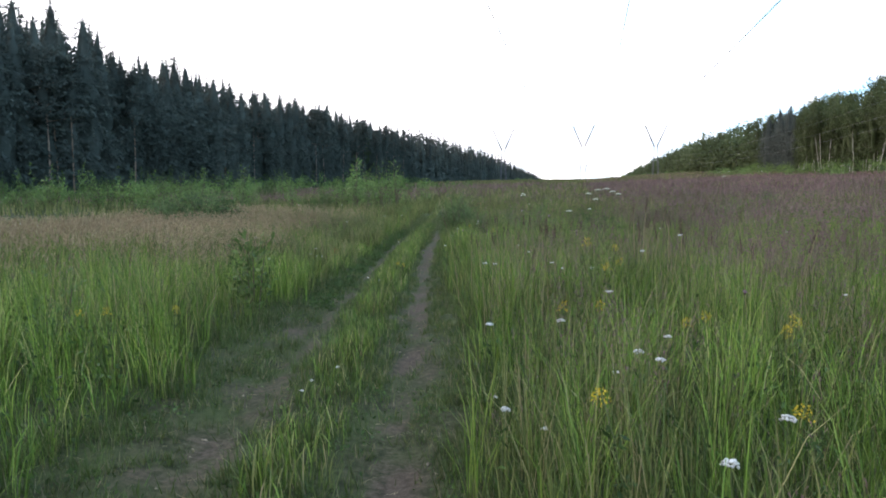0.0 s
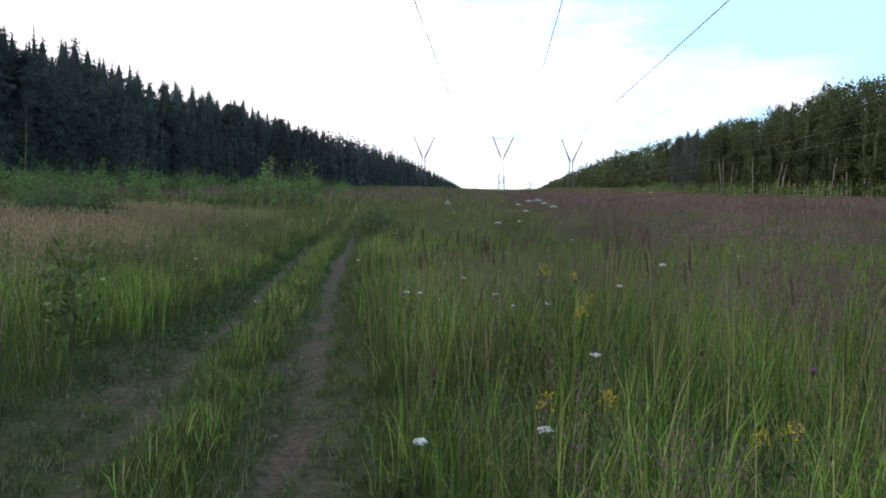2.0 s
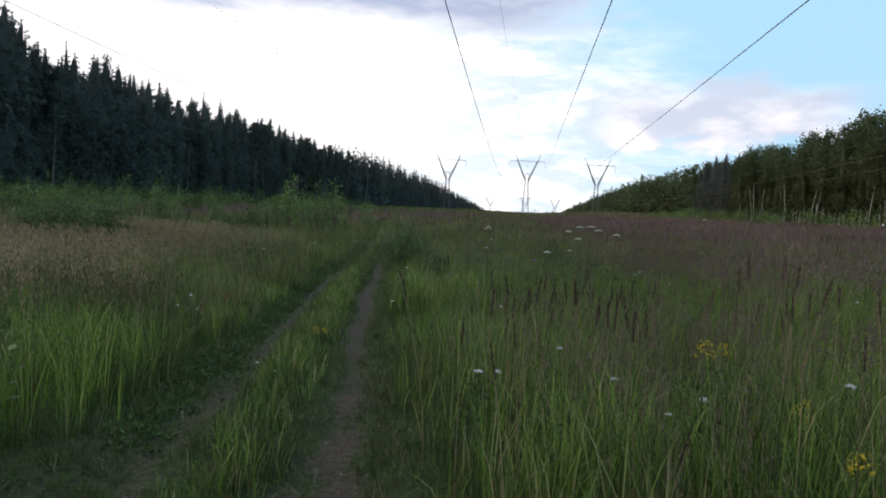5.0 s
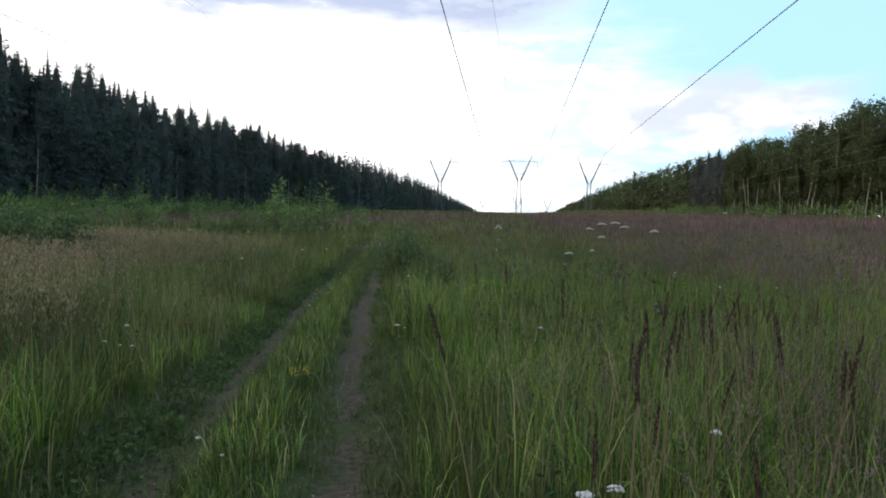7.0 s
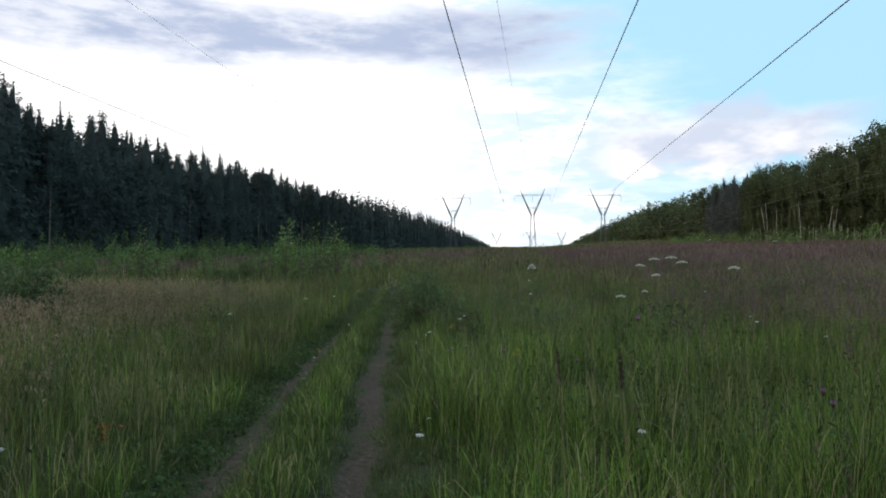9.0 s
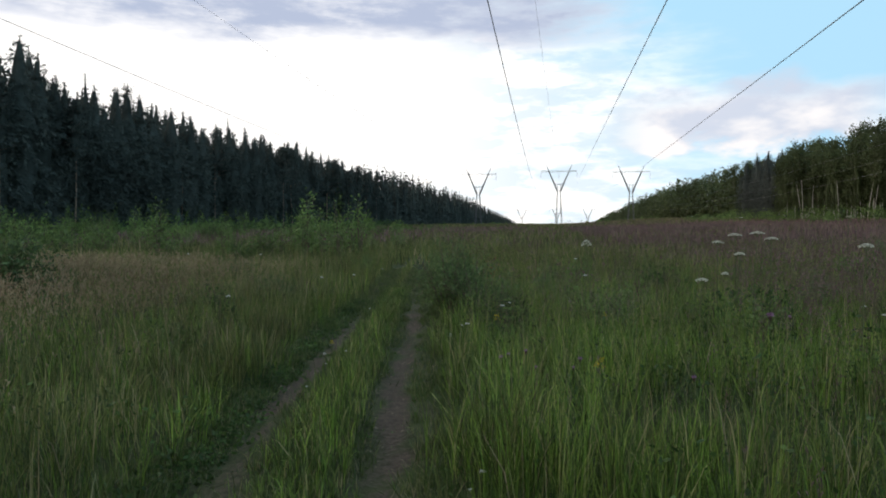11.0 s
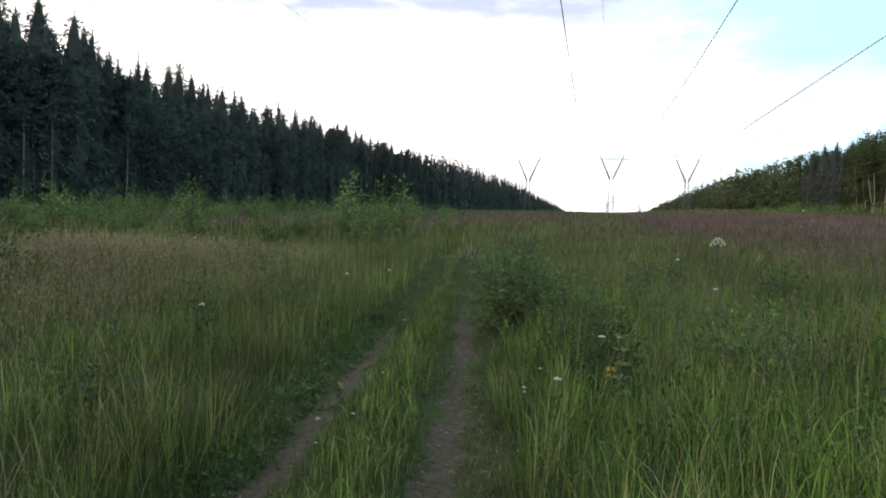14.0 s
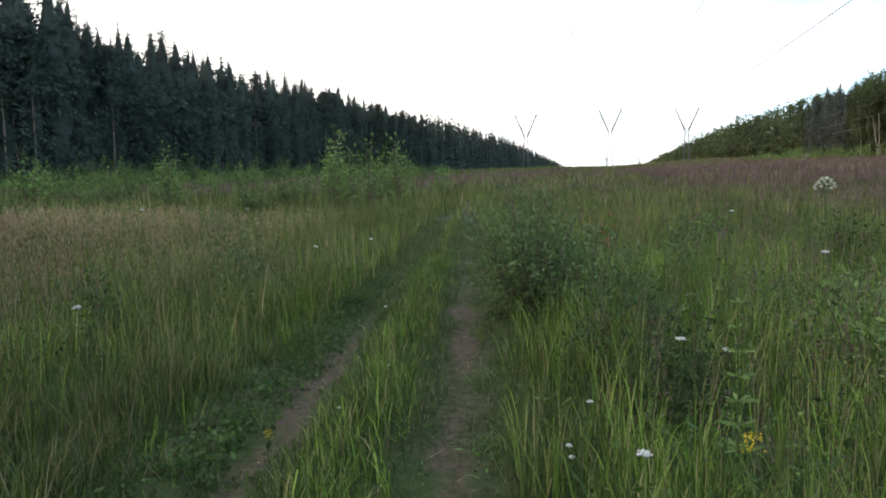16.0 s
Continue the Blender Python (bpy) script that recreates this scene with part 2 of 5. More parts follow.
def mesh_of(name, verts, tris, mat):
    me = bpy.data.meshes.new(name)
    verts, tris = np.asarray(verts, np.float32).reshape(-1, 3), np.asarray(tris, np.int32).reshape(-1, 3)
    me.vertices.add(len(verts))
    me.vertices.foreach_set("co", verts.ravel())
    me.loops.add(len(tris) * 3)
    me.loops.foreach_set("vertex_index", tris.ravel())
    me.polygons.add(len(tris))
    me.polygons.foreach_set("loop_start", np.arange(0, len(tris) * 3, 3, dtype=np.int32))
    me.update(calc_edges=True)
    me.materials.append(mat)
    return me


def part(name, geo, mat, parent, label=""):
    ob = new(name, mesh_of(name, *geo, mat))
    ob.parent = parent
    return tagged(ob, label=label)


def joined(*geos):
    vs, ts, n = [], [], 0
    for v, t in geos:
        v, t = np.asarray(v, float).reshape(-1, 3), np.asarray(t, int).reshape(-1, 3)
        vs.append(v)
        ts.append(t + n)
        n += len(v)
    return np.concatenate(vs), np.concatenate(ts)


def tube(points, radii, sides=5):
    """A tapered tube along points."""
    p = np.asarray(points, float)
    r = np.broadcast_to(np.asarray(radii, float), (len(p),))
    d = np.gradient(p, axis=0)
    d /= np.linalg.norm(d, axis=1)[:, None] + 1e-9
    ref = np.where(np.abs(d[:, 2:3]) > 0.9, [[1.0, 0, 0]], [[0, 0, 1.0]])
    a = np.cross(d, ref)
    a /= np.linalg.norm(a, axis=1)[:, None] + 1e-9
    b = np.cross(d, a)
    ang = np.arange(sides) * 2 * np.pi / sides
    v = p[:, None] + r[:, None, None] * (np.cos(ang)[None, :, None] * a[:, None] + np.sin(ang)[None, :, None] * b[:, None])
    t = []
    for i in range(len(p) - 1):
        for j in range(sides):
            q, w = i * sides + j, i * sides + (j + 1) % sides
            t += [(q, w, w + sides), (q, w + sides, q + sides)]
    return v.reshape(-1, 3), np.array(t)


def beams(segments, r, sides=4):
    return joined(*[tube([a, b], r, sides) for a, b in segments])


def blades(p, h, w, lean, segs=2, yaw=None, arc=0.0):
    """Tapered grass blades rooted at p: one triangle each (segs 1), three (2), or five in an arc (3)."""
    n = len(p)
    yaw = rng.uniform(0, 2 * np.pi, n) if yaw is None else yaw
    side = yaw + rng.normal(np.pi / 2, 0.5, n) if segs == 3 else rng.uniform(0, 2 * np.pi, n)
    s = np.stack([np.cos(side), np.sin(side), np.zeros(n)], 1) * (w * 0.5)[:, None]
    out = np.stack([np.cos(yaw), np.sin(yaw), np.zeros(n)], 1)
    up = np.array([0, 0, 1.0])
    if segs < 3:
        l = out * (lean * h)[:, None]
        tip = p + l + up * (h * np.sqrt(np.clip(1 - lean ** 2, 0.05, 1)))[:, None]
        if segs == 1:
            v = np.stack([p - s, p + s, tip], 1)
            return v.reshape(-1, 3), np.arange(3 * n).reshape(-1, 3)
        mid = p + l * 0.35 + up * (h * 0.55)[:, None]
        v = np.stack([p - s * 0.8, p + s * 0.8, mid - s, mid + s, tip], 1)
        b = np.arange(n)[:, None] * 5
        t = np.concatenate([b + [[0, 1, 3]], b + [[0, 3, 2]], b + [[2, 3, 4]]], 1)
        return v.reshape(-1, 3), t.reshape(-1, 3)
    ang, q, pts = lean * 0.5, p, [p]
    bend = np.broadcast_to(np.asarray(arc, float), (n,))
    for k in range(3):
        q = q + (out * np.sin(ang)[:, None] + up * np.cos(ang)[:, None]) * (h * (0.42, 0.34, 0.28)[k])[:, None]
        pts.append(q)
        ang = ang + lean * 0.5 + bend * (0.35 + 0.5 * k)
    v = np.stack([pts[0] - s * 0.7, pts[0] + s * 0.7, pts[1] - s, pts[1] + s, pts[2] - s * 0.75, pts[2] + s * 0.75, pts[3]], 1)
    b = np.arange(n)[:, None] * 7
    t = np.concatenate([b + [[0, 1, 3]], b + [[0, 3, 2]], b + [[2, 3, 5]], b + [[2, 5, 4]], b + [[4, 5, 6]]], 1)
    return v.reshape(-1, 3), t.reshape(-1, 3)


def flakes(p, size, flat=0.0):
    """Small randomly turned triangles, for leaves, needles and seed."""
    n = len(p)
    a, b = rng.normal(size=(n, 3)), rng.normal(size=(n, 3))
    a[:, 2] *= 1 - flat
    b[:, 2] *= 1 - flat
    a /= np.linalg.norm(a, axis=1)[:, None]
    b -= a * (a * b).sum(1)[:, None]
    b /= np.linalg.norm(b, axis=1)[:, None]
    s = np.broadcast_to(np.asarray(size, float), (n,))[:, None]
    v = np.stack([p - a * s * 0.6, p + a * s * 0.6, p + b * s], 1)
    return v.reshape(-1, 3), np.arange(3 * n).reshape(-1, 3)


def leaves(p, size, out=None, ratio=0.42, loose=0.45):
    """Leaves of four corners, tip along out."""
    n = len(p)
    d = rng.normal(size=(n, 3)) if out is None else out + rng.normal(size=(n, 3)) * loose
    d /= np.linalg.norm(d, axis=1)[:, None]
    e = np.cross(d, rng.normal(size=(n, 3)))
    e /= np.linalg.norm(e, axis=1)[:, None]
    s = np.broadcast_to(np.asarray(size, float), (n,))[:, None]
    v = np.stack([p, p + d * s * 0.5 + e * s * ratio * 0.5, p + d * s, p + d * s * 0.5 - e * s * ratio * 0.5], 1)
    b = np.arange(n)[:, None] * 4
    return v.reshape(-1, 3), np.concatenate([b + [[0, 1, 2]], b + [[0, 2, 3]]], 1).reshape(-1, 3)


def sprigs(p, size, out, ratio=0.42, loose=0.55):
    """Flat sprays of needles, one triangle each, widest in front."""
    n = len(p)
    d = out + rng.normal(size=(n, 3)) * loose
    d /= np.linalg.norm(d, axis=1)[:, None]
    e = np.cross(d, rng.normal(size=(n, 3)))
    e /= np.linalg.norm(e, axis=1)[:, None]
    s = size[:, None]
    v = np.stack([p, p + d * s + e * s * ratio * 0.5, p + d * s * 0.8 - e * s * ratio * 0.5], 1)
    return v.reshape(-1, 3), np.arange(3 * n).reshape(-1, 3)


def panicles(p, h, tri, count, length, spread, stem=0.004):
    """Loose flowering heads on thin stems: head and stem geometry."""
    n = len(p)
    lean = rng.normal(0, 0.08, (n, 2)) * h[:, None]
    top = p + np.concatenate([lean, h[:, None]], 1)
    f = rng.random((n, count))
    ang = rng.uniform(0, 2 * np.pi, (n, count))
    r = spread * (0.15 + 0.85 * f) * np.sqrt(rng.random((n, count)))
    down = f * length
    c = top[:, None] + np.stack([np.cos(ang) * r, np.sin(ang) * r, -down], 2)
    size = np.repeat(np.broadcast_to(np.asarray(tri, float), (n,)), count)
    rise = np.stack([np.cos(ang) * 0.35, np.sin(ang) * 0.35, np.ones((n, count))], 2).reshape(-1, 3)
    return sprigs(c.reshape(-1, 3), size * rng.uniform(1.6, 3.2, n * count), rise, 0.30, 0.22), top


_lat = {}


def vn(x, y, scale, seed):
    """Value noise, 0 to 1."""
    if seed not in _lat:
        _lat[seed] = np.random.default_rng(seed).random((256, 256))
    g = _lat[seed]
    x, y = np.asarray(x, float) / scale + 1000.3, np.asarray(y, float) / scale + 1000.7
    i, j = np.floor(x).astype(int), np.floor(y).astype(int)
    fx, fy = x - i, y - j
    fx, fy = fx * fx * (3 - 2 * fx), fy * fy * (3 - 2 * fy)
    i0, i1, j0, j1 = i % 256, (i + 1) % 256, j % 256, (j + 1) % 256
    return (g[i0, j0] * (1 - fx) + g[i1, j0] * fx) * (1 - fy) + (g[i0, j1] * (1 - fx) + g[i1, j1] * fx) * fy


def step(v, lo, hi):
    f = np.clip((np.asarray(v, float) - lo) / (np.asarray(hi) - lo), 0, 1)
    return f * f * (3 - 2 * f)


# ---------- the lie of the land ----------
SKEW = 0.052           # the cleared strip runs slightly off the y axis


def rut_right(y):
    y = np.minimum(y, 130.0)
    return 1.32 - 0.175 * y + 0.0006 * y * y + 0.13 * step(y, 17, 25)


def rut_left(y):
    return rut_right(y) - 1.15


RISE_Y = [-600, -30, 22, 40, 60, 100, 200, 350, 500, 560, 620, 800, 1120, 2000, 3500]
RISE_Z = [-6, 0, 0, 0.2, 0.55, 1.3, 3.2, 6.6, 10.0, 10.6, 10.3, 9.6, 8.5, 0, -60]


def track_wear(x, y):
    """0 in tall meadow, up to 1 in the bare middle of a rut."""
    wob = (vn(x, y, 0.5, 11) - 0.5) * 0.16
    a = np.exp(-((x - rut_right(y) + wob) / (0.165 + 0.005 * step(y, 8, 14))) ** 2)
    b = np.exp(-((x - rut_left(y) - 0.06 + wob) / 0.135) ** 2)
    fade = 1 - step(y, 26, 48)
    patch = 0.16 + 0.62 * vn(x, y, 0.7, 12) + 0.45 * vn(x, y, 0.22, 14) + 0.10 * step(y, 12, 18)
    rut = np.maximum(a * (1 - 0.55 * step(y, 25, 29)), b * (0.85 + 0.4 * step(y, 14, 18)) * (1 - 0.75 * step(y, 21.5, 25))) * patch
    ridge = np.exp(-((x - rut_right(y) + 0.56) / 0.20) ** 2)
    strip = (1 - 0.9 * ridge) * step(x, rut_left(y) - 0.6, rut_left(y) - 0.3) * (1 - step(x, rut_right(y) + 0.2, rut_right(y) + 0.45)) * (1 - step(y, 8, 15))
    return np.clip(np.maximum(rut, strip * (0.05 + 0.62 * vn(x, y, 0.3, 13))), 0, 1) * fade


def land(x, y):
    x, y = np.asarray(x, float), np.asarray(y, float)
    u = x - SKEW * y
    z = np.interp(y, RISE_Y, RISE_Z)
    z = z + 0.034 * np.clip(u - 8, 0, 90) * np.clip((y + 20) / 60, 0, 1)
    z = z + 0.035 * np.clip((y - 200) / 300, 0, 1) * np.clip(u - 6, 0, 50)
    off = np.minimum(np.abs(x - rut_right(y)), np.abs(x - rut_left(y)))
    wild = step(off, 0.5, 2.5)
    z = z + wild * (0.10 * (vn(x, y, 1.6, 1) - 0.4) + 0.25 * (vn(x, y, 9, 2) - 0.5) * step(off, 2, 10))
    z = z + 0.03 * (vn(x, y, 0.35, 3) - 0.5) * (1 - step(y, 40, 60))
    fade = 1 - step(y, 40, 70)
    z = z - fade * 0.07 * np.exp(-((x - rut_right(y)) / 0.2) ** 2) - fade * 0.06 * np.exp(-((x - rut_left(y)) / 0.2) ** 2)
    return z


def lands(x, y):
    return float(land(x, y))


def make_ground():
    xs = np.unique(np.concatenate([np.linspace(-1800, -120, 18), np.linspace(-120, -14, 32), np.linspace(-14, -7, 24), np.linspace(-7, 5, 76),
                                   np.linspace(5, 14, 26), np.linspace(14, 130, 34), np.linspace(130, 1800, 18)]))
    ys = np.unique(np.concatenate([np.linspace(-600, -8, 25), np.linspace(-8, 0, 20), np.linspace(0, 32, 165), np.linspace(32, 70, 50),
                                   np.linspace(70, 300, 70), np.linspace(300, 1300, 70), np.linspace(1300, 3500, 20)]))
    gx, gy = np.meshgrid(xs, ys)
    v = np.stack([gx, gy, land(gx, gy)], 2).reshape(-1, 3)
    nx = len(xs)
    i = (np.arange(len(ys) - 1)[:, None] * nx + np.arange(nx - 1)[None]).ravel()
    t = np.concatenate([np.stack([i, i + 1, i + nx + 1], 1), np.stack([i, i + nx + 1, i + nx], 1)])
    me = mesh_of("ground", v, t, SOIL)
    at = me.attributes.new("bare", "FLOAT", "POINT")
    at.data.foreach_set("value", track_wear(v[:, 0], v[:, 1]).astype(np.float32))
    me.polygons.foreach_set("use_smooth", np.ones(len(t), bool))
    tagged(new("ground", me), "gently rising meadow ground with two worn wheel ruts", "ground", kind="structure")


make_ground()

# ---------- meadow growth ----------


def spots(n, x0, x1, y0, y1, keep):
    """n random places, thinned by keep(x, y) in 0..1."""
    x, y = rng.uniform(x0, x1, n), rng.uniform(y0, y1, n)
    k = rng.random(n) < keep(x, y)
    return x[k], y[k]


def strip_spots(n, y0, y1, keep):
    """Places on and beside the worn strip, thinned by keep(x, y); the near end gets more."""
    y = y0 + (y1 - y0) * rng.random(n) ** 1.25
    x = rut_right(y) + rng.uniform(-2.3, 1.0, n)
    k = rng.random(n) < keep(x, y)
    return x[k], y[k]


def side_dist(x, y):
    """Metres outside the worn strip; negative on it."""
    return 1.2 * step(y, 40, 58) + np.maximum(rut_left(y) - 0.55 + 0.33 * step(y, 8, 17) - x, x - rut_right(y) - 0.5 + 0.1 * step(y, 8, 16)) + (vn(x, y, 0.7, 21) - 0.5) * 0.5


def lane(x, y):
    """Metres from the walked line."""
    return np.abs(x - rut_right(y))


def roots(x, y):
    return np.stack([x, y, land(x, y) - 0.01], 1)


def stuff(name, geo, mat, label, category):
    ob = new(name, mesh_of(name, *geo, mat))
    return tagged(ob, label, category, kind="stuff")


def red_field(x, y):
    """Share of reddish flowering grass."""
    u = x - SKEW * y
    f = step(u, 0.5, 7) * step(y, 11, 26) * 0.85 + 0.62 * step(x - rut_right(y), 0.5, 1.6) * (1 - 0.75 * step(y, 10.5, 14))
    f = f + 0.35 * step(-u, 8, 20) * step(y, 35, 60)
    return np.clip(f * (0.35 + 1.1 * vn(x, y, 5, 31)), 0, 1)


def tan_field(x, y):
    d = rut_left(y) - x
    f = step(d, 0.9, 2.6) * (1 - step(d, 10, 14)) * step(y, 7.5, 11.5) * (1 - step(y, 23, 36))
    return np.clip(f * (0.04 + 1.15 * step(vn(x, y, 2.0, 32) * 0.7 + vn(x, y, 0.7, 39) * 0.3, 0.26, 0.64)), 0, 1)


def make_meadow():
    # tall green grass close to the track, in tussocks that arch outwards
    cx, cy = spots(22000, -7, 8, 0.5, 27, lambda x, y: step(side_dist(x, y), -0.05, 0.35) * (1 - 0.72 * step(lane(x, y), 3.0, 7.0)) * (1 - 0.15 * step(x - rut_right(y), 0.3, 0.9) * step(y, 17, 20.5)) * (0.30 + 0.70 * step(vn(x, y, 0.9, 22), 0.25, 0.6)))
    size = rng.uniform(0.35, 1.0, len(cx)) * (0.45 + 0.85 * vn(cx, cy, 1.5, 24)) * (0.5 + 0.5 * step(side_dist(cx, cy), -0.05, 0.55))
    per = (7 + 15 * rng.random(len(cx)) * size).astype(int)
    who = np.repeat(np.arange(len(cx)), per)
    n = len(who)
    yaw, rad = rng.uniform(0, 2 * np.pi, n), np.abs(rng.normal(0, 0.055, n))
    x, y = cx[who] + np.cos(yaw) * rad, cy[who] + np.sin(yaw) * rad
    h = (0.26 + 0.66 * size[who]) * rng.uniform(0.5, 1.15, n) * (1 - 0.22 * step(rut_left(y) - x, 0.2, 0.6) * step(y, 9, 14)) * (1 - 0.15 * step(x - rut_right(y), 0.3, 0.8) * step(y, 12, 15))
    lean = np.clip(0.12 + rad * 3.0 + rng.normal(0, 0.12, n), 0.0, 0.8)
    arc = np.abs(rng.normal(0, 0.42, n)) * (0.4 + vn(x, y, 1.3, 34))
    wide = rng.uniform(0.0035, 0.0075, n)
    dull = (rng.random(len(cx)) < 0.12 + 0.16 * (cx > rut_right(cy)) * (1 - step(cy, 9, 12)) + (0.48 + 0.08 * step(cy, 11, 16)) * step(rut_left(cy) - cx, 0.1, 0.9) * step(cy, 9.5, 14) + 0.30 * step(vn(cx, cy, 2.6, 33), 0.5, 0.8))[who]
    for sel, nm, mat, lab in ((~dull, "tall_grass", GRASS, "tall lush green meadow grass beside the track"), (dull, "dull_grass", SEDGE, "dull olive grass mixed into the meadow")):
        stuff(nm, blades(roots(x[sel], y[sel]), h[sel], wide[sel], lean[sel], 3, yaw[sel], arc[sel]), mat, lab, "grass")
    # fine undergrowth between the tussocks
    x, y = spots(150000, -7, 7, 1.0, 27, lambda x, y: step(side_dist(x, y), -0.1, 0.2) * (1 - 0.85 * step(lane(x, y), 2.5, 6.0)))
    n = len(x)
    h = (0.10 + 0.32 * vn(x, y, 0.5, 45) * step(side_dist(x, y), -0.1, 0.6)) * rng.uniform(0.5, 1.25, n)
    stuff("under_grass", blades(roots(x, y), h, rng.uniform(0.005, 0.010, n), rng.beta(1.6, 2.6, n) * 0.85, 1), RIDGE, "fine green undergrowth between the grass tussocks", "grass")
    # grass on and between the ruts, longest on the ridge
    x, y = strip_spots(120000, 0.5, 52, lambda x, y: (side_dist(x, y) < 0.35) * (1 - 0.96 * step(track_wear(x, y), 0.10, 0.42)) * (0.12 + 0.88 * step(vn(x, y, 0.28, 25), 0.3, 0.7)) * (1 - 0.6 * step(y, 26, 40)))
    mid = np.exp(-((x - rut_right(y) + 0.56) / 0.30) ** 2) * (0.75 + 0.4 * step(y, 6, 13)) * (1 - 0.6 * step(y, 20, 30))
    h = (1 + 1.6 * step(y, 27, 42)) * (0.035 + 0.24 * mid * (0.35 + vn(x, y, 0.45, 35)) + 0.08 * vn(x, y, 0.5, 26) + 0.10 * step(side_dist(x, y), -0.3, 0.3)) * rng.uniform(0.5, 1.4, len(x))
    h = np.minimum(h, 0.34)
    tall = mid > 0.40
    mixed = rng.random(len(x)) < 0.45 + 0.4 * step(y, 18, 30)
    for sel, nm, mat, lab in ((tall & ~mixed, "ridge_grass", GRASS, "green grass on the ridge between the wheel ruts"), (tall & mixed, "dull_ridge_grass", SEDGE, "olive grass on the ridge between the wheel ruts")):
        n = sel.sum()
        stuff(nm, blades(roots(x[sel], y[sel]), h[sel], rng.uniform(0.004, 0.009, n) * (1 + 0.8 * step(y[sel], 20, 40)), rng.beta(1.6, 2.4, n) * 0.75, 3, arc=np.abs(rng.normal(0, 0.35, n))), mat, lab, "grass")
    n = 17000
    y = 1.0 + 29 * rng.random(n) ** 1.15
    x = rut_right(y) - 0.57 + rng.normal(0, 0.17, n)
    keep = (track_wear(x, y) < 0.45) & (rng.random(n) < 0.25 + 0.75 * step(y, 4, 8))
    x, y = x[keep], y[keep]
    n = len(x)
    h = rng.uniform(0.08, 0.24, n) * (0.55 + 0.8 * vn(x, y, 0.4, 38))
    stuff("ridge_turf", blades(roots(x, y), h, rng.uniform(0.0035, 0.007, n), rng.beta(1.5, 2.0, n) * 0.9, 3, arc=np.abs(rng.normal(0.2, 0.35, n))), RIDGE, "dense bright green turf on the ridge between the ruts", "grass")
    x, y = strip_spots(250000, 0.5, 40, lambda x, y: (side_dist(x, y) < 0.45) * (1 - 0.985 * step(track_wear(x, y), 0.22, 0.62)) * (0.15 + 0.85 * step(vn(x, y, 0.16, 25), 0.3, 0.65)))
    h = (0.03 + 0.11 * vn(x, y, 0.22, 26) + 0.10 * step(side_dist(x, y), -0.25, 0.3)) * rng.uniform(0.5, 1.5, len(x))
    stuff("short_grass", blades(roots(x, y), h, rng.uniform(0.005, 0.011, len(x)), rng.beta(1.8, 2.0, len(x)) * 0.95, 1), TURF, "short trodden grass along the wheel ruts", "grass")
    x, y = strip_spots(46000, 0.5, 28, lambda x, y: (side_dist(x, y) < 0.3) * (1 - 0.97 * step(track_wear(x, y), 0.2, 0.6)) * step(vn(x, y, 0.35, 36), 0.35, 0.7))
    p = roots(x, y)
    p[:, 2] += rng.uniform(0.012, 0.06, len(x))
    stuff("track_herbs", leaves(p, rng.uniform(0.015, 0.04, len(x)), None, 0.5), HERB, "small clover-like leaves on the track", "herbs")
    # flattened straw on the track
    x, y = spots(9000, -8, 3, 0.5, 30, lambda x, y: (side_dist(x, y) < 0.3) * (0.25 + 0.5 * vn(x, y, 0.5, 27)))
    p = roots(x, y)
    p[:, 2] += 0.02
    stuff("straw_litter", blades(p, rng.uniform(0.06, 0.22, len(x)), rng.uniform(0.003, 0.006, len(x)), np.full(len(x), 0.97), 1), STRAW,
          "dry flattened straw scattered over the track", "straw")
    # meadow further off
    x, y = spots(375000, -26, 26, 0, 60, lambda x, y: (side_dist(x, y) > 0.3) * step(lane(x, y), 2.5, 6.0) * (1 - 0.72 * step(y + lane(x, y), 25, 60)) + 0.8 * (y > 26) * (side_dist(x, y) > 0) * (lane(x, y) < 6))
    h = (0.42 + 0.35 * vn(x, y, 0.8, 28) + 0.2 * vn(x, y, 4, 29)) * rng.uniform(0.5, 1.15, len(x))
    green = rng.random(len(x)) < np.clip(0.75 - 0.6 * step(y, 16, 34) - 0.65 * tan_field(x, y), 0.10, 1)
    for sel, nm, mat, lab in ((green, "meadow_grass", GRASS, "green meadow grass, knee high"), (~green, "wild_grass", SEDGE, "dull green and brown wild grass")):
        n = sel.sum()
        stuff(nm, blades(roots(x[sel], y[sel]), h[sel], rng.uniform(0.009, 0.018, n), rng.beta(1.6, 3.5, n) * 0.8, 1), mat, lab, "grass")
    # the meadow behind the first steps
    x, y = spots(42000, -18, 18, -16, 1.2, lambda x, y: step(side_dist(x, y), -0.1, 0.3) * (1 - 0.5 * step(-y, 6, 16)))
    n = len(x)
    stuff("meadow_behind", blades(roots(x, y), (0.35 + 0.4 * vn(x, y, 0.9, 28)) * rng.uniform(0.5, 1.2, n), rng.uniform(0.010, 0.022, n), rng.beta(1.6, 3.5, n) * 0.8, 1), GRASS, "green meadow grass behind the start of the walk", "grass")
    # the rest of the strip, to the crest and past it
    x, y = spots(230000, -95, 130, 40, 330, lambda x, y: (np.abs(x - SKEW * y) < 86) * (1 - 0.85 * step(y, 80, 250)))
    h = (0.5 + 0.45 * vn(x, y, 5, 30)) * rng.uniform(0.6, 1.3, len(x))
    stuff("distant_grass", blades(roots(x, y), h, rng.uniform(0.05, 0.12, len(x)), rng.beta(1.6, 3.5, len(x)) * 0.8, 1), SEDGE, "distant rough grass over the cleared strip", "grass")
    x, y = spots(60000, -75, 140, 250, 640, lambda x, y: (np.abs(x - SKEW * y) < 86) * 1.0)
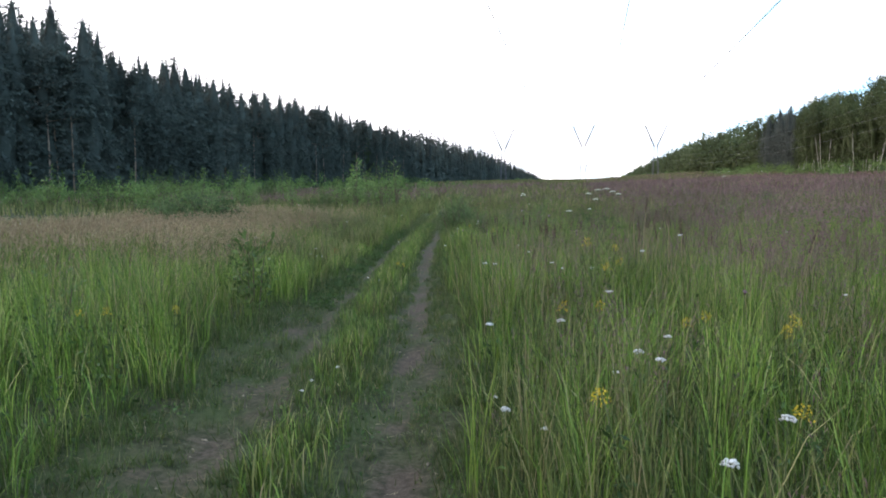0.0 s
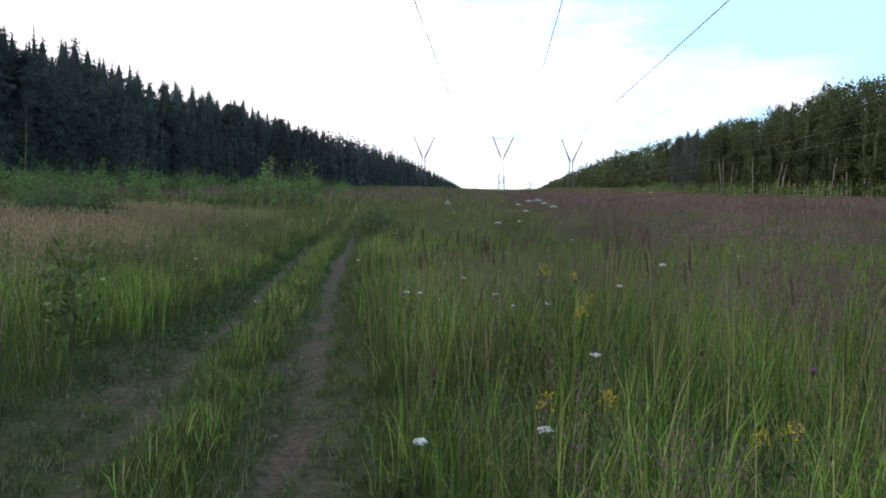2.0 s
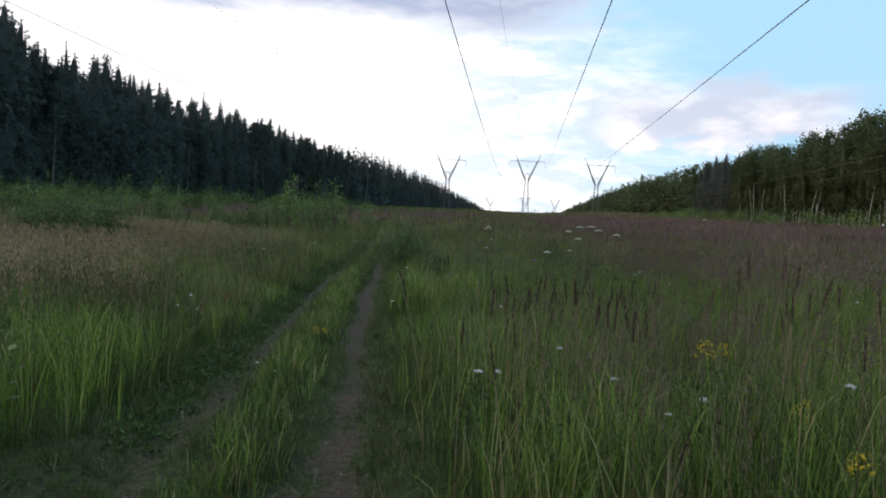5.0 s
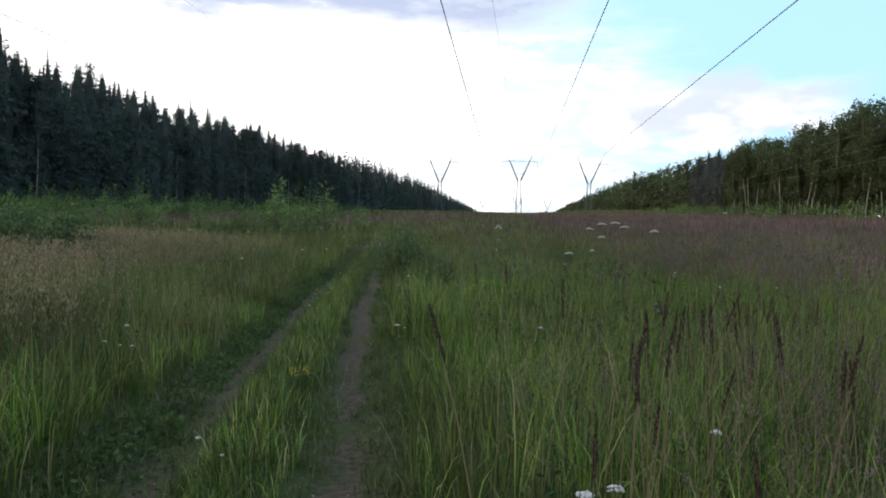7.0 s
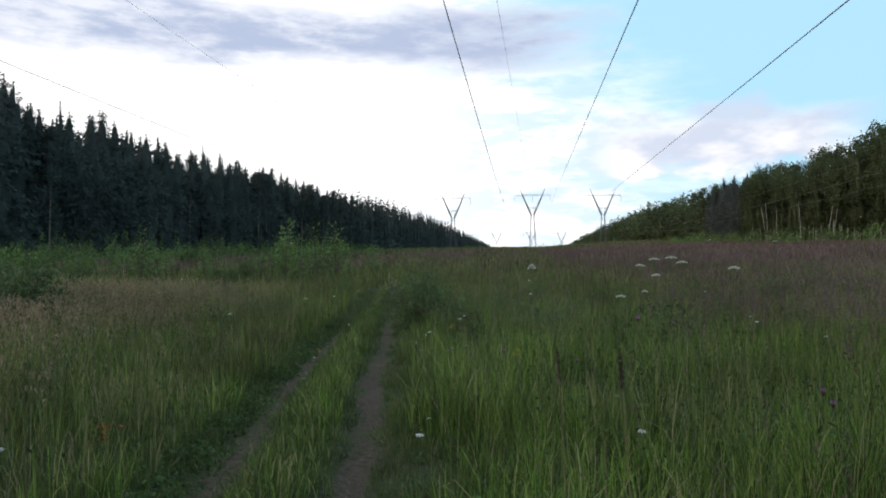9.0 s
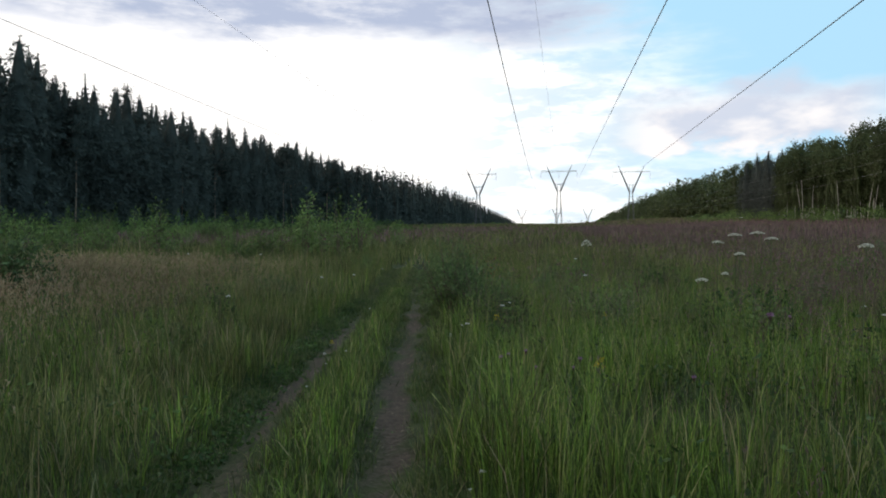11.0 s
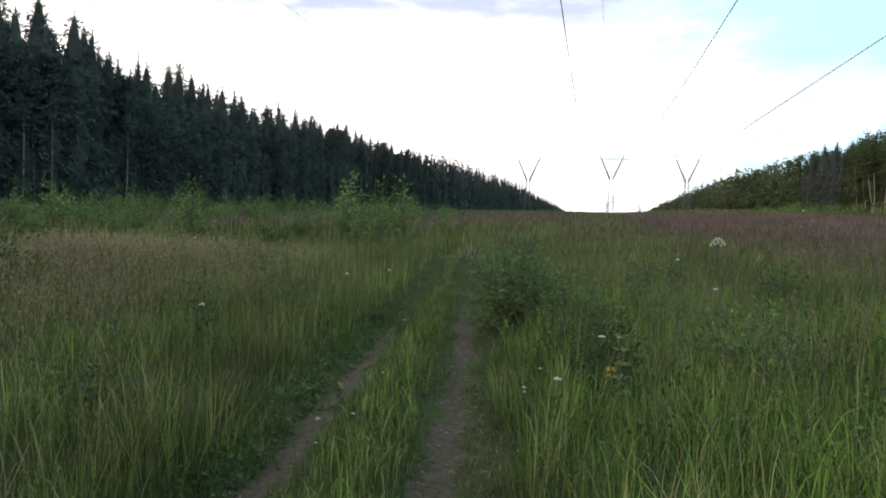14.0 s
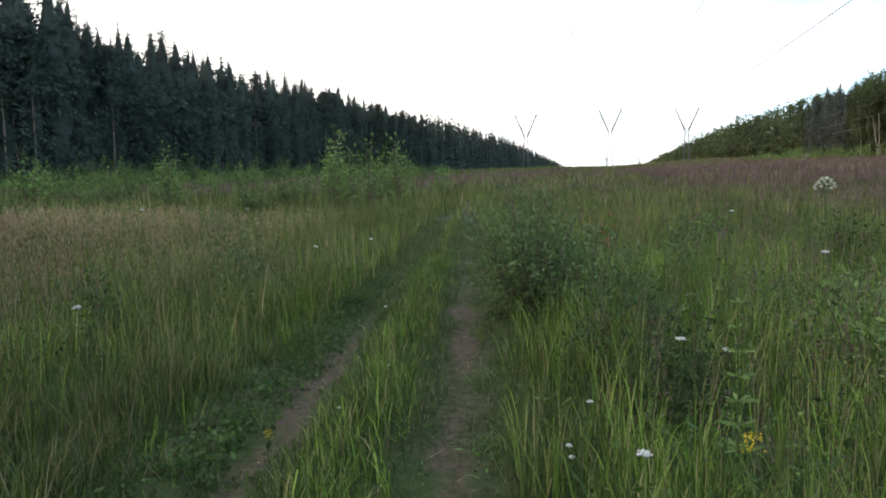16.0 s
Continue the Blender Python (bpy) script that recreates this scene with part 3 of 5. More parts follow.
    stuff("crest_grass", blades(roots(x, y), rng.uniform(0.6, 1.5, len(x)), rng.uniform(0.2, 0.5, len(x)), rng.beta(1.6, 3.5, len(x)) * 0.8, 1), SEDGE, "rough grass on the far crest", "grass")
    # reddish flowering grass: fine haze of heads
    x, y = spots(27000, -5, 7, 1.5, 26, lambda x, y: (side_dist(x, y) > 0.3) * np.clip((0.06 + 1.0 * red_field(x, y)) * (0.15 + 1.3 * step(vn(x, y, 1.0, 37), 0.45, 0.7)), 0, 1))
    g, top = panicles(roots(x, y), rng.uniform(0.6, 1.05, len(x)), 0.0072 + 0.004 * step(lane(x, y), 2, 5), 27, 0.27, 0.05)
    stuff("reddish_grass", g, PURPLE, "fine reddish-brown flowering grass heads", "grass")
    st = blades(roots(x, y), rng.uniform(0.55, 0.85, len(x)), np.full(len(x), 0.004), rng.uniform(0, 0.1, len(x)), 1)
    stuff("grass_stems", st, STRAW, "thin pale stems of flowering grass", "grass")
    x, y = spots(86000, -28, 48, 12, 75, lambda x, y: (side_dist(x, y) > 0.3) * red_field(x, y) * (1 - 0.6 * step(y, 30, 75)) * ((y > 26) | (x > 6) | (x < -5)))
    g, top = panicles(roots(x, y), rng.uniform(0.65, 1.1, len(x)), 0.033, 4, 0.28, 0.07)
    stuff("reddish_meadow", g, PURPLE, "drifts of reddish flowering grass", "grass")
    x, y = spots(190000, -60, 120, 60, 560, lambda x, y: red_field(x, y) * (np.abs(x - SKEW * y) < 80) * (1 - 0.8 * step(y, 100, 300)))
    p = roots(x, y)
    p[:, 2] += rng.uniform(0.25, 0.6, len(x))
    stuff("distant_reddish_meadow", blades(p, rng.uniform(0.35, 0.8, len(x)), rng.uniform(0.07, 0.16, len(x)) * (1 + 2 * step(y, 120, 300)), rng.beta(1.6, 3.5, len(x)) * 0.5, 1), PURPLE, "far drift of purple-red flowering grass", "grass")
    # tan flowering grass on the near side of the bushes
    x, y = spots(70000, -20, -2, 6, 45, lambda x, y: tan_field(x, y) * 0.66)
    g, top = panicles(roots(x, y), rng.uniform(0.55, 0.95, len(x)), 0.018 + 0.014 * step(lane(x, y), 3, 9), 6, 0.28, 0.055)
    stuff("tan_grass", g, TAN, "pale tan flowering grass beside the track", "grass")
    # dry bent stalks among the green
    x, y = spots(3600, -8, 5, 7, 28, lambda x, y: (side_dist(x, y) > 0.05) * (0.25 + 0.75 * step(rut_left(y) - x, 0.0, 0.6)) * (0.2 + 0.8 * step(vn(x, y, 1.1, 42), 0.4, 0.7)))
    n = len(x)
    stuff("dry_stalks", blades(roots(x, y), rng.uniform(0.45, 0.95, n), rng.uniform(0.003, 0.006, n), rng.uniform(0.05, 0.7, n), 3, arc=np.abs(rng.normal(0.1, 0.5, n))), STRAW, "dry bent stalks standing in the meadow", "grass")
    # leafy tangle of herbs towards the bushes
    x, y = spots(4200, -3.5, 6, 15.5, 30, lambda x, y: step(x - rut_right(y), 0.35, 0.9) * step(y, 15.5, 20) * (0.15 + 0.85 * step(vn(x, y, 0.8, 43), 0.35, 0.65)))
    n, m = len(x), 13
    base = np.repeat(roots(x, y), m, 0)
    tall = np.repeat(rng.uniform(0.25, 0.75, n) * (0.4 + 0.8 * vn(x, y, 1.0, 44)) * (0.45 + 0.55 * step(x - rut_right(y), 0.4, 1.2)), m)
    lift = rng.random(n * m) ** 0.7 * tall
    base[:, 0] += rng.normal(0, 0.07, n * m)
    base[:, 1] += rng.normal(0, 0.07, n * m)
    base[:, 2] += 0.03 + lift
    stuff("tangled_herbs", leaves(base, rng.uniform(0.025, 0.055, n * m), rng.normal(size=(n * m, 3)) * [1, 1, 0.4] + [0, 0, 0.35], 0.36), SAPLING, "leafy tangle of green herbs beside the track", "herbs")
    # broad-leaved herbs among the grass
    x, y = spots(7000, -7, 6, 1, 28, lambda x, y: (side_dist(x, y) > -0.15) * (0.08 + 0.92 * step(vn(x, y, 1.3, 41), 0.5, 0.75)) * (1 - 0.5 * step(lane(x, y), 3, 6)))
    yy = rng.uniform(9, 27, 900)
    x, y = np.concatenate([x, rut_left(yy) - 0.24 + rng.normal(0, 0.12, 900)]), np.concatenate([y, yy])
    n, m = len(x), 10
    base = np.repeat(roots(x, y), m, 0)
    hh = rng.uniform(0.04, 0.45, n * m) * np.repeat(0.12 + 0.88 * step(side_dist(x, y), -0.1, 0.8), m)
    base[:, 0] += rng.normal(0, 0.06, n * m)
    base[:, 1] += rng.normal(0, 0.06, n * m)
    base[:, 2] += hh
    stuff("meadow_herbs", leaves(base, rng.uniform(0.025, 0.06, n * m), None, 0.55), HERB, "low broad-leaved meadow herbs", "herbs")


def make_clods():
    """Crumbs of dry soil in the ruts."""
    geos = []
    for _ in range(420):
        y = rng.uniform(2, 26)
        x = (rut_right(y) if rng.random() < 0.65 else rut_left(y)) + rng.normal(0, 0.11)
        r = rng.uniform(0.006, 0.022)
        a = np.arange(5) * 1.2566
        k = rng.uniform(0.6, 1.2, 5)
        c = np.array([x, y, lands(x, y)])
        v = np.concatenate([c + np.stack([np.cos(a) * r * k, np.sin(a) * r * k, np.zeros(5) - 0.004], 1), [c + [0, 0, r * rng.uniform(0.4, 0.8)]]])
        geos.append((v, np.array([(i, (i + 1) % 5, 5) for i in range(5)])))
    stuff("soil_crumbs", joined(*geos), CLOD, "crumbs of dry brown soil in the ruts", "soil")


make_clods()
make_meadow()

# ---------- pylons and cables ----------


def make_pylon():
    top = bpy.data.objects.new("pylon", None)
    scene.collection.objects.link(top)
    tagged(top, "grey steel lattice power pylon with a wide V-shaped head", "pylon", "power pylons along the strip")

    def lattice(a, b, wa, wb, n, r):
        """A slender braced column from a to b."""
        a, b = np.array(a, float), np.array(b, float)
        seg = []
        cor = np.array([(-1, -1, 0), (1, -1, 0), (1, 1, 0), (-1, 1, 0)], float)
        prev = None
        for i in range(n + 1):
            f = i / n
            ring = a + (b - a) * f + cor * (wa + (wb - wa) * f) / 2
            if prev is not None:
                for j in range(4):
                    seg += [(prev[j], ring[j]), (prev[j], ring[(j + 1) % 4]), (ring[j], ring[(j + 1) % 4])]
            prev = ring
        return beams(seg, r, 3)

    for s in (-1, 1):
        part("leg", lattice((s * 2.1, 0, 0), (s * 0.95, 0, 24), 1.0, 0.7, 12, 0.10), STEEL, top)
        part("head_arm", lattice((s * 0.95, 0, 23.6), (s * 7.2, 0, 38.2), 0.95, 0.5, 9, 0.17), STEEL, top)
        part("earth_wire_peak", lattice((s * 7.2, 0, 38.2), (s * 9.0, 0, 42.6), 0.4, 0.12, 4, 0.07), STEEL, top)
        part("waist_post", tube([(s * 0.9, 0, 24), (s * 1.1, 0, 28.5)], 0.10, 4), STEEL, top)
    part("waist_frame", beams([((-3.1, -0.25, 28.5), (3.1, -0.25, 28.5)), ((-3.1, 0.25, 28.5), (3.1, 0.25, 28.5)), ((-3.1, 0, 29.1), (3.1, 0, 29.1))], 0.07, 4), STEEL, top)
    for w, z in ((1.75, 8), (1.4, 15.5)):
        part("cross_brace", tube([(-w, 0, z), (w, 0, z)], 0.09, 4), STEEL, top)
    ca = beams([((-12.6, -0.5, 37.4), (12.6, -0.5, 37.4)), ((-12.6, 0.5, 37.4), (12.6, 0.5, 37.4)), ((-12.6, 0, 38.2), (12.6, 0, 38.2))] +
               [((-12.6 + i * 1.4, (-0.5, 0.5)[i % 2], 37.4), (-11.2 + i * 1.4, 0, 38.2)) for i in range(18)], 0.06, 3)
    part("crossarm", ca, STEEL, top)
    for ux in (-12.6, 0.0, 12.6):
        zs = np.linspace(37.4, 33.0, 25)
        part("insulator_string", tube([(ux, 0, z) for z in zs], [0.14 if i % 2 else 0.05 for i in range(25)], 6), GLASSY, top, "hanging brown insulator string")
    return top


def place(ob, x, y, sink=0.0, rz=0.0, s=1.0):
    ob.matrix_basis = pose(x, y, lands(x, y) - sink, 0, 0, rz) @ Matrix.Scale(s, 4)
    return ob


PYLON_U = (-55.5, 1.3, 50.9)
ANGLE = -math.degrees(math.atan(SKEW))
pylon = make_pylon()
first = True
for v in (490.0, 1120.0):
    for u in PYLON_U:
        x = u + SKEW * v
        m = pose(x, v, lands(x, v) - {-55.5: 1.6, 1.3: 0.0, 50.9: 3.6}[u], 0, 0, ANGLE)
        if first:
            pylon.matrix_basis, first = m, False
        else:
            copy_thing(pylon, m)


def cable(u, slope, sag, v1, v2, r, label):
    """A cable over x = u + slope * v at the height sag[0] + sag[1] * w + sag[2] * w * w, w in hundreds of metres."""
    vs = np.concatenate([np.linspace(v1, 20, 10), np.linspace(24, 300, 60), np.linspace(310, v2, 20)])
    w = vs / 100
    pts = np.stack([u + slope * vs, vs, sag[0] + sag[1] * w + sag[2] * w * w], 1)
    ob = new("power_cable", mesh_of("power_cable", *tube(pts, r, 5), CABLE))
    tagged(ob, label, "cable", "overhead cables")


LAB = "dark overhead power cable hanging between pylons"
cable(-3.5, 0.0361, (13.13, -1.83, 1.46), -60, 490, 0.027, LAB)
cable(3.0, 0.0743, (9.48, 6.64, -0.12), -60, 490, 0.027, LAB)
cable(8.75, 0.1123, (9.03, 5.12, 0.08), -60, 490, 0.027, LAB)
cable(-20.0, 0.0053, (10.06, -1.49, 1.468), -60, 490, 0.015, LAB)
cable(-3.5, 0.0618, (19.0, 4.0, 0.306), -60, 490, 0.012, "thin earth wire above the power cables")
cable(-42.9, SKEW, (32.16, -4.66, 1.37), -60, 490, 0.015, LAB)
for z0 in (24.9, 21.7, 19.3):
    cable(63.5, SKEW, (z0, -4.6, 1.0), -60, 490, 0.022, LAB)

# ---------- trees ----------


def core(zs, radii, sides=9, rough=0.16, at=(0, 0)):
    """The dense lumpy inside of a crown, where twig lies over twig."""
    p = np.stack([np.full(len(zs), float(at[0])), np.full(len(zs), float(at[1])), zs], 1)
    v, t = tube(p, radii, sides)
    k = 1 + rng.normal(0, rough, len(v))
    v[:, 0] = at[0] + (v[:, 0] - at[0]) * k
    v[:, 1] = at[1] + (v[:, 1] - at[1]) * k
    v[:, 2] += rng.normal(0, 0.25, len(v))
    return v, t


def spruce_geo(h, g, sprays=2900):
    """Trunk and crown of a spruce, g: shape numbers (crown base share, width, slimness of the top)."""
    base, width, slim = g
    bend = rng.normal(0, 0.15, 2)
    zs = np.linspace(0, h, 8)
    trunk = tube(np.stack([bend[0] * np.sin(zs / h * 3), bend[1] * np.sin(zs / h * 2), zs], 1), np.linspace(0.22, 0.015, 8), 6)

    def reach(f):
        """Branch length at the share f below the tip."""
        return width * (0.02 + 0.98 * np.minimum(1.0, f * 2.3) ** slim)

    fz = np.linspace(1.0, 0.05, 15)
    inner = core(h - fz * h * (1 - base), reach(fz) * 0.46, 9, 0.16)
    # whorls of drooping boughs, each set with small hanging sprays
    tiers = 36
    f = 1 - (np.arange(tiers) + rng.uniform(0, 0.9, tiers)) / tiers
    share = reach(f) ** 0.6 * (1 - 0.4 * np.clip((f - 0.5) / 0.5, 0, 1))
    per = np.maximum(14, (sprays * share / share.sum()).astype(int))
    who = np.repeat(np.arange(tiers), per)
    n = len(who)
    boughs, long = rng.uniform(0, 2 * np.pi, (tiers, 9)), rng.uniform(0.72, 1.15, (tiers, 9))
    which = rng.integers(0, 9, n)
    ang = boughs[who, which] + rng.normal(0, 0.16, n)
    q = 0.35 + 0.65 * rng.random(n) ** 0.7
    L = reach(f[who]) * long[who, which]
    r = q * L
    drop = np.where(f[who] > 0.2, 0.30, -0.10) * r + 0.10 * r * q
    p = np.stack([np.cos(ang) * r, np.sin(ang) * r, h - f[who] * h * (1 - base) - drop], 1)
    d = np.stack([np.cos(ang), np.sin(ang), np.where(f[who] > 0.12, -0.75, 0.5)], 1)
    p += rng.normal(0, 0.07, (n, 3)) * (0.1 + L)[:, None]
    p[:, 2] += rng.uniform(-0.35, 0.35, n) * np.minimum(1, L)
    size = np.minimum(0.85, 0.26 + 0.28 * L) * rng.uniform(0.6, 1.2, n)
    tip = leaves(np.array([(0, 0, h - 1.5), (0, 0, h - 1.3), (0, 0, h - 1.2)]), np.array([1.7, 1.3, 1.2]), np.array([(0, 0, 1.0)] * 3), 0.16, 0.02)
    return trunk, joined(inner, sprigs(p, size, d), tip)


def snag_geo(h):
    """A dying spruce: thin leader, a few stubs and tufts near the top."""
    zs = np.linspace(0, h, 8)
    wood = [tube(np.stack([0.3 * np.sin(zs / h * 5), 0.15 * np.sin(zs / h * 4), zs], 1), np.linspace(0.2, 0.05, 8), 6)]
    pts = []
    for _ in range(60):
        z = h * rng.uniform(0.60, 0.99)
        a, L = rng.uniform(0, 2 * np.pi), rng.uniform(0.25, 0.7) * (1 + 3.5 * (1 - z / h))
        e = np.array([np.cos(a) * L, np.sin(a) * L, z + 0.25 * L])
        wood.append(tube([(0, 0, z), e], [0.05, 0.02], 3))
        pts.append(e + rng.normal(0, 0.22, (9, 3)))
    p = np.concatenate(pts)
    low = core(np.linspace(0.1, 0.72, 9) * h, np.linspace(1.4, 0.3, 9), 8, 0.3)
    return joined(*wood), joined(low, leaves(p, rng.uniform(0.25, 0.5, len(p)), None, 0.4))


def pine_geo(h):
    zs = np.linspace(0, h * 0.95, 8)
    b = rng.normal(0, 0.25, 2)
    trunk = [tube(np.stack([b[0] * np.sin(zs / h * 3), b[1] * np.sin(zs / h * 2.4), zs], 1), np.linspace(0.17, 0.05, 8), 6)]
    pts = []
    for _ in range(52):
        f = rng.random() ** 0.8
        z = h * (0.50 + 0.48 * f)
        a, L = rng.uniform(0, 2 * np.pi), (2.7 * (1 - f) ** 0.6 + 0.45) * rng.uniform(0.5, 1.1)
        e = np.array([np.cos(a) * L, np.sin(a) * L, z + 0.25 * L])
        trunk.append(tube([(0, 0, z), e], [0.05, 0.012], 3))
        n = 34
        pts.append(e * [0.8, 0.8, 1] + rng.normal(0, 1, (n, 3)) * [0.50, 0.50, 0.34])
    p = np.concatenate(pts)
    fz = np.linspace(0.54, 0.97, 8)
    return joined(*trunk), joined(core(fz * h, 0.8 * np.sin(np.pi * (0.15 + 0.78 * (fz - 0.54) / 0.43)), 8, 0.25), flakes(p, rng.uniform(0.25, 0.5, len(p)), 0.3))


def birch_geo(h, low=0.28, spread=2.6):
    zs = np.linspace(0, h * 0.96, 9)
    b = rng.normal(0, 0.75, 2)
    cx, cy = b[0] * (zs / h) ** 1.5 * 1.6, b[1] * (zs / h) ** 1.5 * 1.6
    trunk = tube(np.stack([cx, cy, zs], 1), np.linspace(0.135, 0.02, 9), 6)
    limbs, pts = [], []
    for _ in range(40):
        f = rng.random()
        z = h * (low + (0.97 - low) * f)
        i = np.interp(z, zs, np.arange(9))
        o = np.array([np.interp(i, np.arange(9), cx), np.interp(i, np.arange(9), cy), z])
        a = rng.uniform(0, 2 * np.pi)
        L = spread * (0.35 + 0.75 * math.sin(math.pi * (0.12 + 0.8 * f))) * rng.uniform(0.4, 1.1)
        e = o + [np.cos(a) * L, np.sin(a) * L, 0.55 * L]
        limbs.append(tube([o, (o + e) / 2 + [0, 0, 0.15 * L], e], [0.045, 0.03, 0.008], 3))
        n = 46
        q = rng.random((n, 1)) ** 0.6
        c = o + (e - o) * (0.35 + 0.75 * q) + rng.normal(0, 1, (n, 3)) * [0.5, 0.5, 0.55]
        c[:, 2] -= 0.45 * rng.random(n) * L
        pts.append(c)
    p = np.concatenate(pts)
    fz = np.linspace(0, 1, 9)
    cz = h * (low + 0.06 + (0.90 - low) * fz)
    v, t = core(cz, spread * 0.20 * np.sin(np.pi * (0.12 + 0.82 * fz)), 7, 0.35)
    v[:, 0] += np.interp(v[:, 2], zs, cx)
    v[:, 1] += np.interp(v[:, 2], zs, cy)
    return trunk, joined(*limbs), joined((v, t), flakes(p, rng.uniform(0.26, 0.52, len(p))))


def tree(kind, h, low=0.2):
    if kind == "birch":
        tr, li, cr = birch_geo(h, low, pick.uniform(3.2, 4.1))
        ob = new("birch_tree", mesh_of("birch_tree", *tr, BIRCHBARK))
        tagged(part("branchwork", li, TWIG, ob), kind="stuff")
        part("crown", cr, BIRCHLEAF, ob)
        return tagged(ob, "tall birch with a white trunk at the wood's edge", "birch tree", "birches at the wood's edge")
    if kind == "pine":
        tr, cr = pine_geo(h)
        ob = new("pine_tree", mesh_of("pine_tree", *tr, PINEBARK))
        part("crown", cr, NEEDLE, ob)
        return tagged(ob, "tall pine with a bare reddish trunk", "pine tree", "pines at the wood's edge")
    if kind == "snag":
        tr, cr = snag_geo(h)
        ob = new("spruce_tree", mesh_of("spruce_tree", *tr, BARK))
        part("crown", cr, NEEDLE, ob)
        return tagged(ob, "dying spruce with a thin ragged top above the wood", "spruce tree", "spruces at the wood's edge")
    tr, cr = spruce_geo(h, (rng.uniform(0.02, 0.07), rng.uniform(3.3, 4.3), rng.uniform(0.95, 1.35)) if kind == "spruce" else (0.05, 3.2, 1.7))
    ob = new("spruce_tree", mesh_of("spruce_tree", *tr, BARK))
    part("crown", cr, NEEDLE, ob)
    return tagged(ob, "dark spruce with a pointed top at the wood's edge", "spruce tree", "spruces at the wood's edge")


pick = random.Random(5)
MODELS = {"spruce": [tree("spruce", 26) for _ in range(6)], "spire": [tree("spire", 26)], "snag": [tree("snag", 26)], "pine": [tree("pine", 25) for _ in range(3)],
          "birch": [tree("birch", 24, low) for low in (0.10, 0.24, 0.14, 0.28, 0.08, 0.20)],
          "bare birch": [tree("birch", 24, low) for low in (0.55, 0.48)]}
USED = set()


def plant(kind, i, x, y, s, rz, tilt=0.0):
    src = MODELS[kind][i % len(MODELS[kind])]
    m = pose(x, y, lands(x, y) - 0.15, tilt, tilt * 0.5, rz)
    if src.name not in USED:
        USED.add(src.name)
        src.matrix_basis = m @ Matrix.Scale(s, 4)
        return src
    ob = copy_thing(src, m)
    ob.matrix_basis = m @ Matrix.Scale(s, 4)
    return ob


for row, (u0, gap, hi) in enumerate(((-84.5, 4.4, 0.97), (-88.0, 4.2, 1.0), (-92.0, 6.4, 1.05))):
    v = 62.0 + row * 1.7
    while v < 330:
        u = u0 + pick.uniform(-1.3, 1.3)
        r = pick.random()
        kind = "spruce" if r < 0.86 else ("birch" if r < 0.91 and row == 0 else "pine")
        s = hi * pick.uniform(0.88, 1.06) * float(np.interp(v, [70, 107, 118, 123, 150, 190, 230, 330], [1.24, 1.23, 1.20, 1.10, 1.07, 1.07, 1.08, 0.97])) * {"birch": 0.80, "pine": 0.94, "spruce": 1.0}[kind]
        plant(kind, pick.randrange(9), u + SKEW * v, v, s, pick.uniform(0, 360), pick.uniform(-1.5, 1.5))
        v += gap * pick.uniform(0.6, 1.4) * (0.72 if v < 125 and row else 1.0)
for kind, u, v, s in (("spire", -84.5, 124.0, 1.12), ("snag", -85.5, 137.0, 1.16), ("spire", -85.0, 133.5, 1.04), ("spire", -85.0, 178.0, 1.13), ("spire", -85.5, 190.0, 1.06), ("spire", -85.0, 225.0, 1.12)):
    plant(kind, 0, u + SKEW * v, v, s, pick.uniform(0, 360))
# pines and slim trunks that stand out before the edge
for v in (96.0, 99.5, 101.0, 118.0, 205.0, 214.0, 231.0, 246.0, 252.0, 268.0, 283.0, 296.0, 311.0):
    u = -81.6 + pick.uniform(-0.8, 0.8)
    plant("pine", pick.randrange(3), u + SKEW * v, v, pick.uniform(0.92, 1.04), pick.uniform(0, 360), pick.uniform(-1.5, 1.5))
for row, (u0, gap) in enumerate(((85.0, 5.0), (88.5, 5.0), (93.0, 7.0))):
    v = 92.0 + row * 2
    while v < 345:
        u = u0 + pick.uniform(-1.5, 1.5)
        conifer = 288 < v < 330
        kind = "spruce" if conifer or pick.random() < 0.02 else "birch"
        s = pick.uniform(0.88, 1.12) * (1.0 if conifer else (1.12 if v < 215 else 1.03)) * (0.92 if row == 0 else 1.04)
        plant(kind, pick.randrange(9), u + SKEW * v, v, s, pick.uniform(0, 360), pick.uniform(-4.0, 4.0))
        v += gap * pick.uniform(0.6, 1.4)


for v in (131.0, 170.0, 201.0, 204.0, 222.0, 243.0, 251.0, 254.0):
    u = 82.3 + pick.uniform(-0.8, 0.8)
    plant("bare birch", pick.randrange(2), u + SKEW * v, v, pick.uniform(0.86, 1.0), pick.uniform(0, 360), pick.uniform(-5, 5))


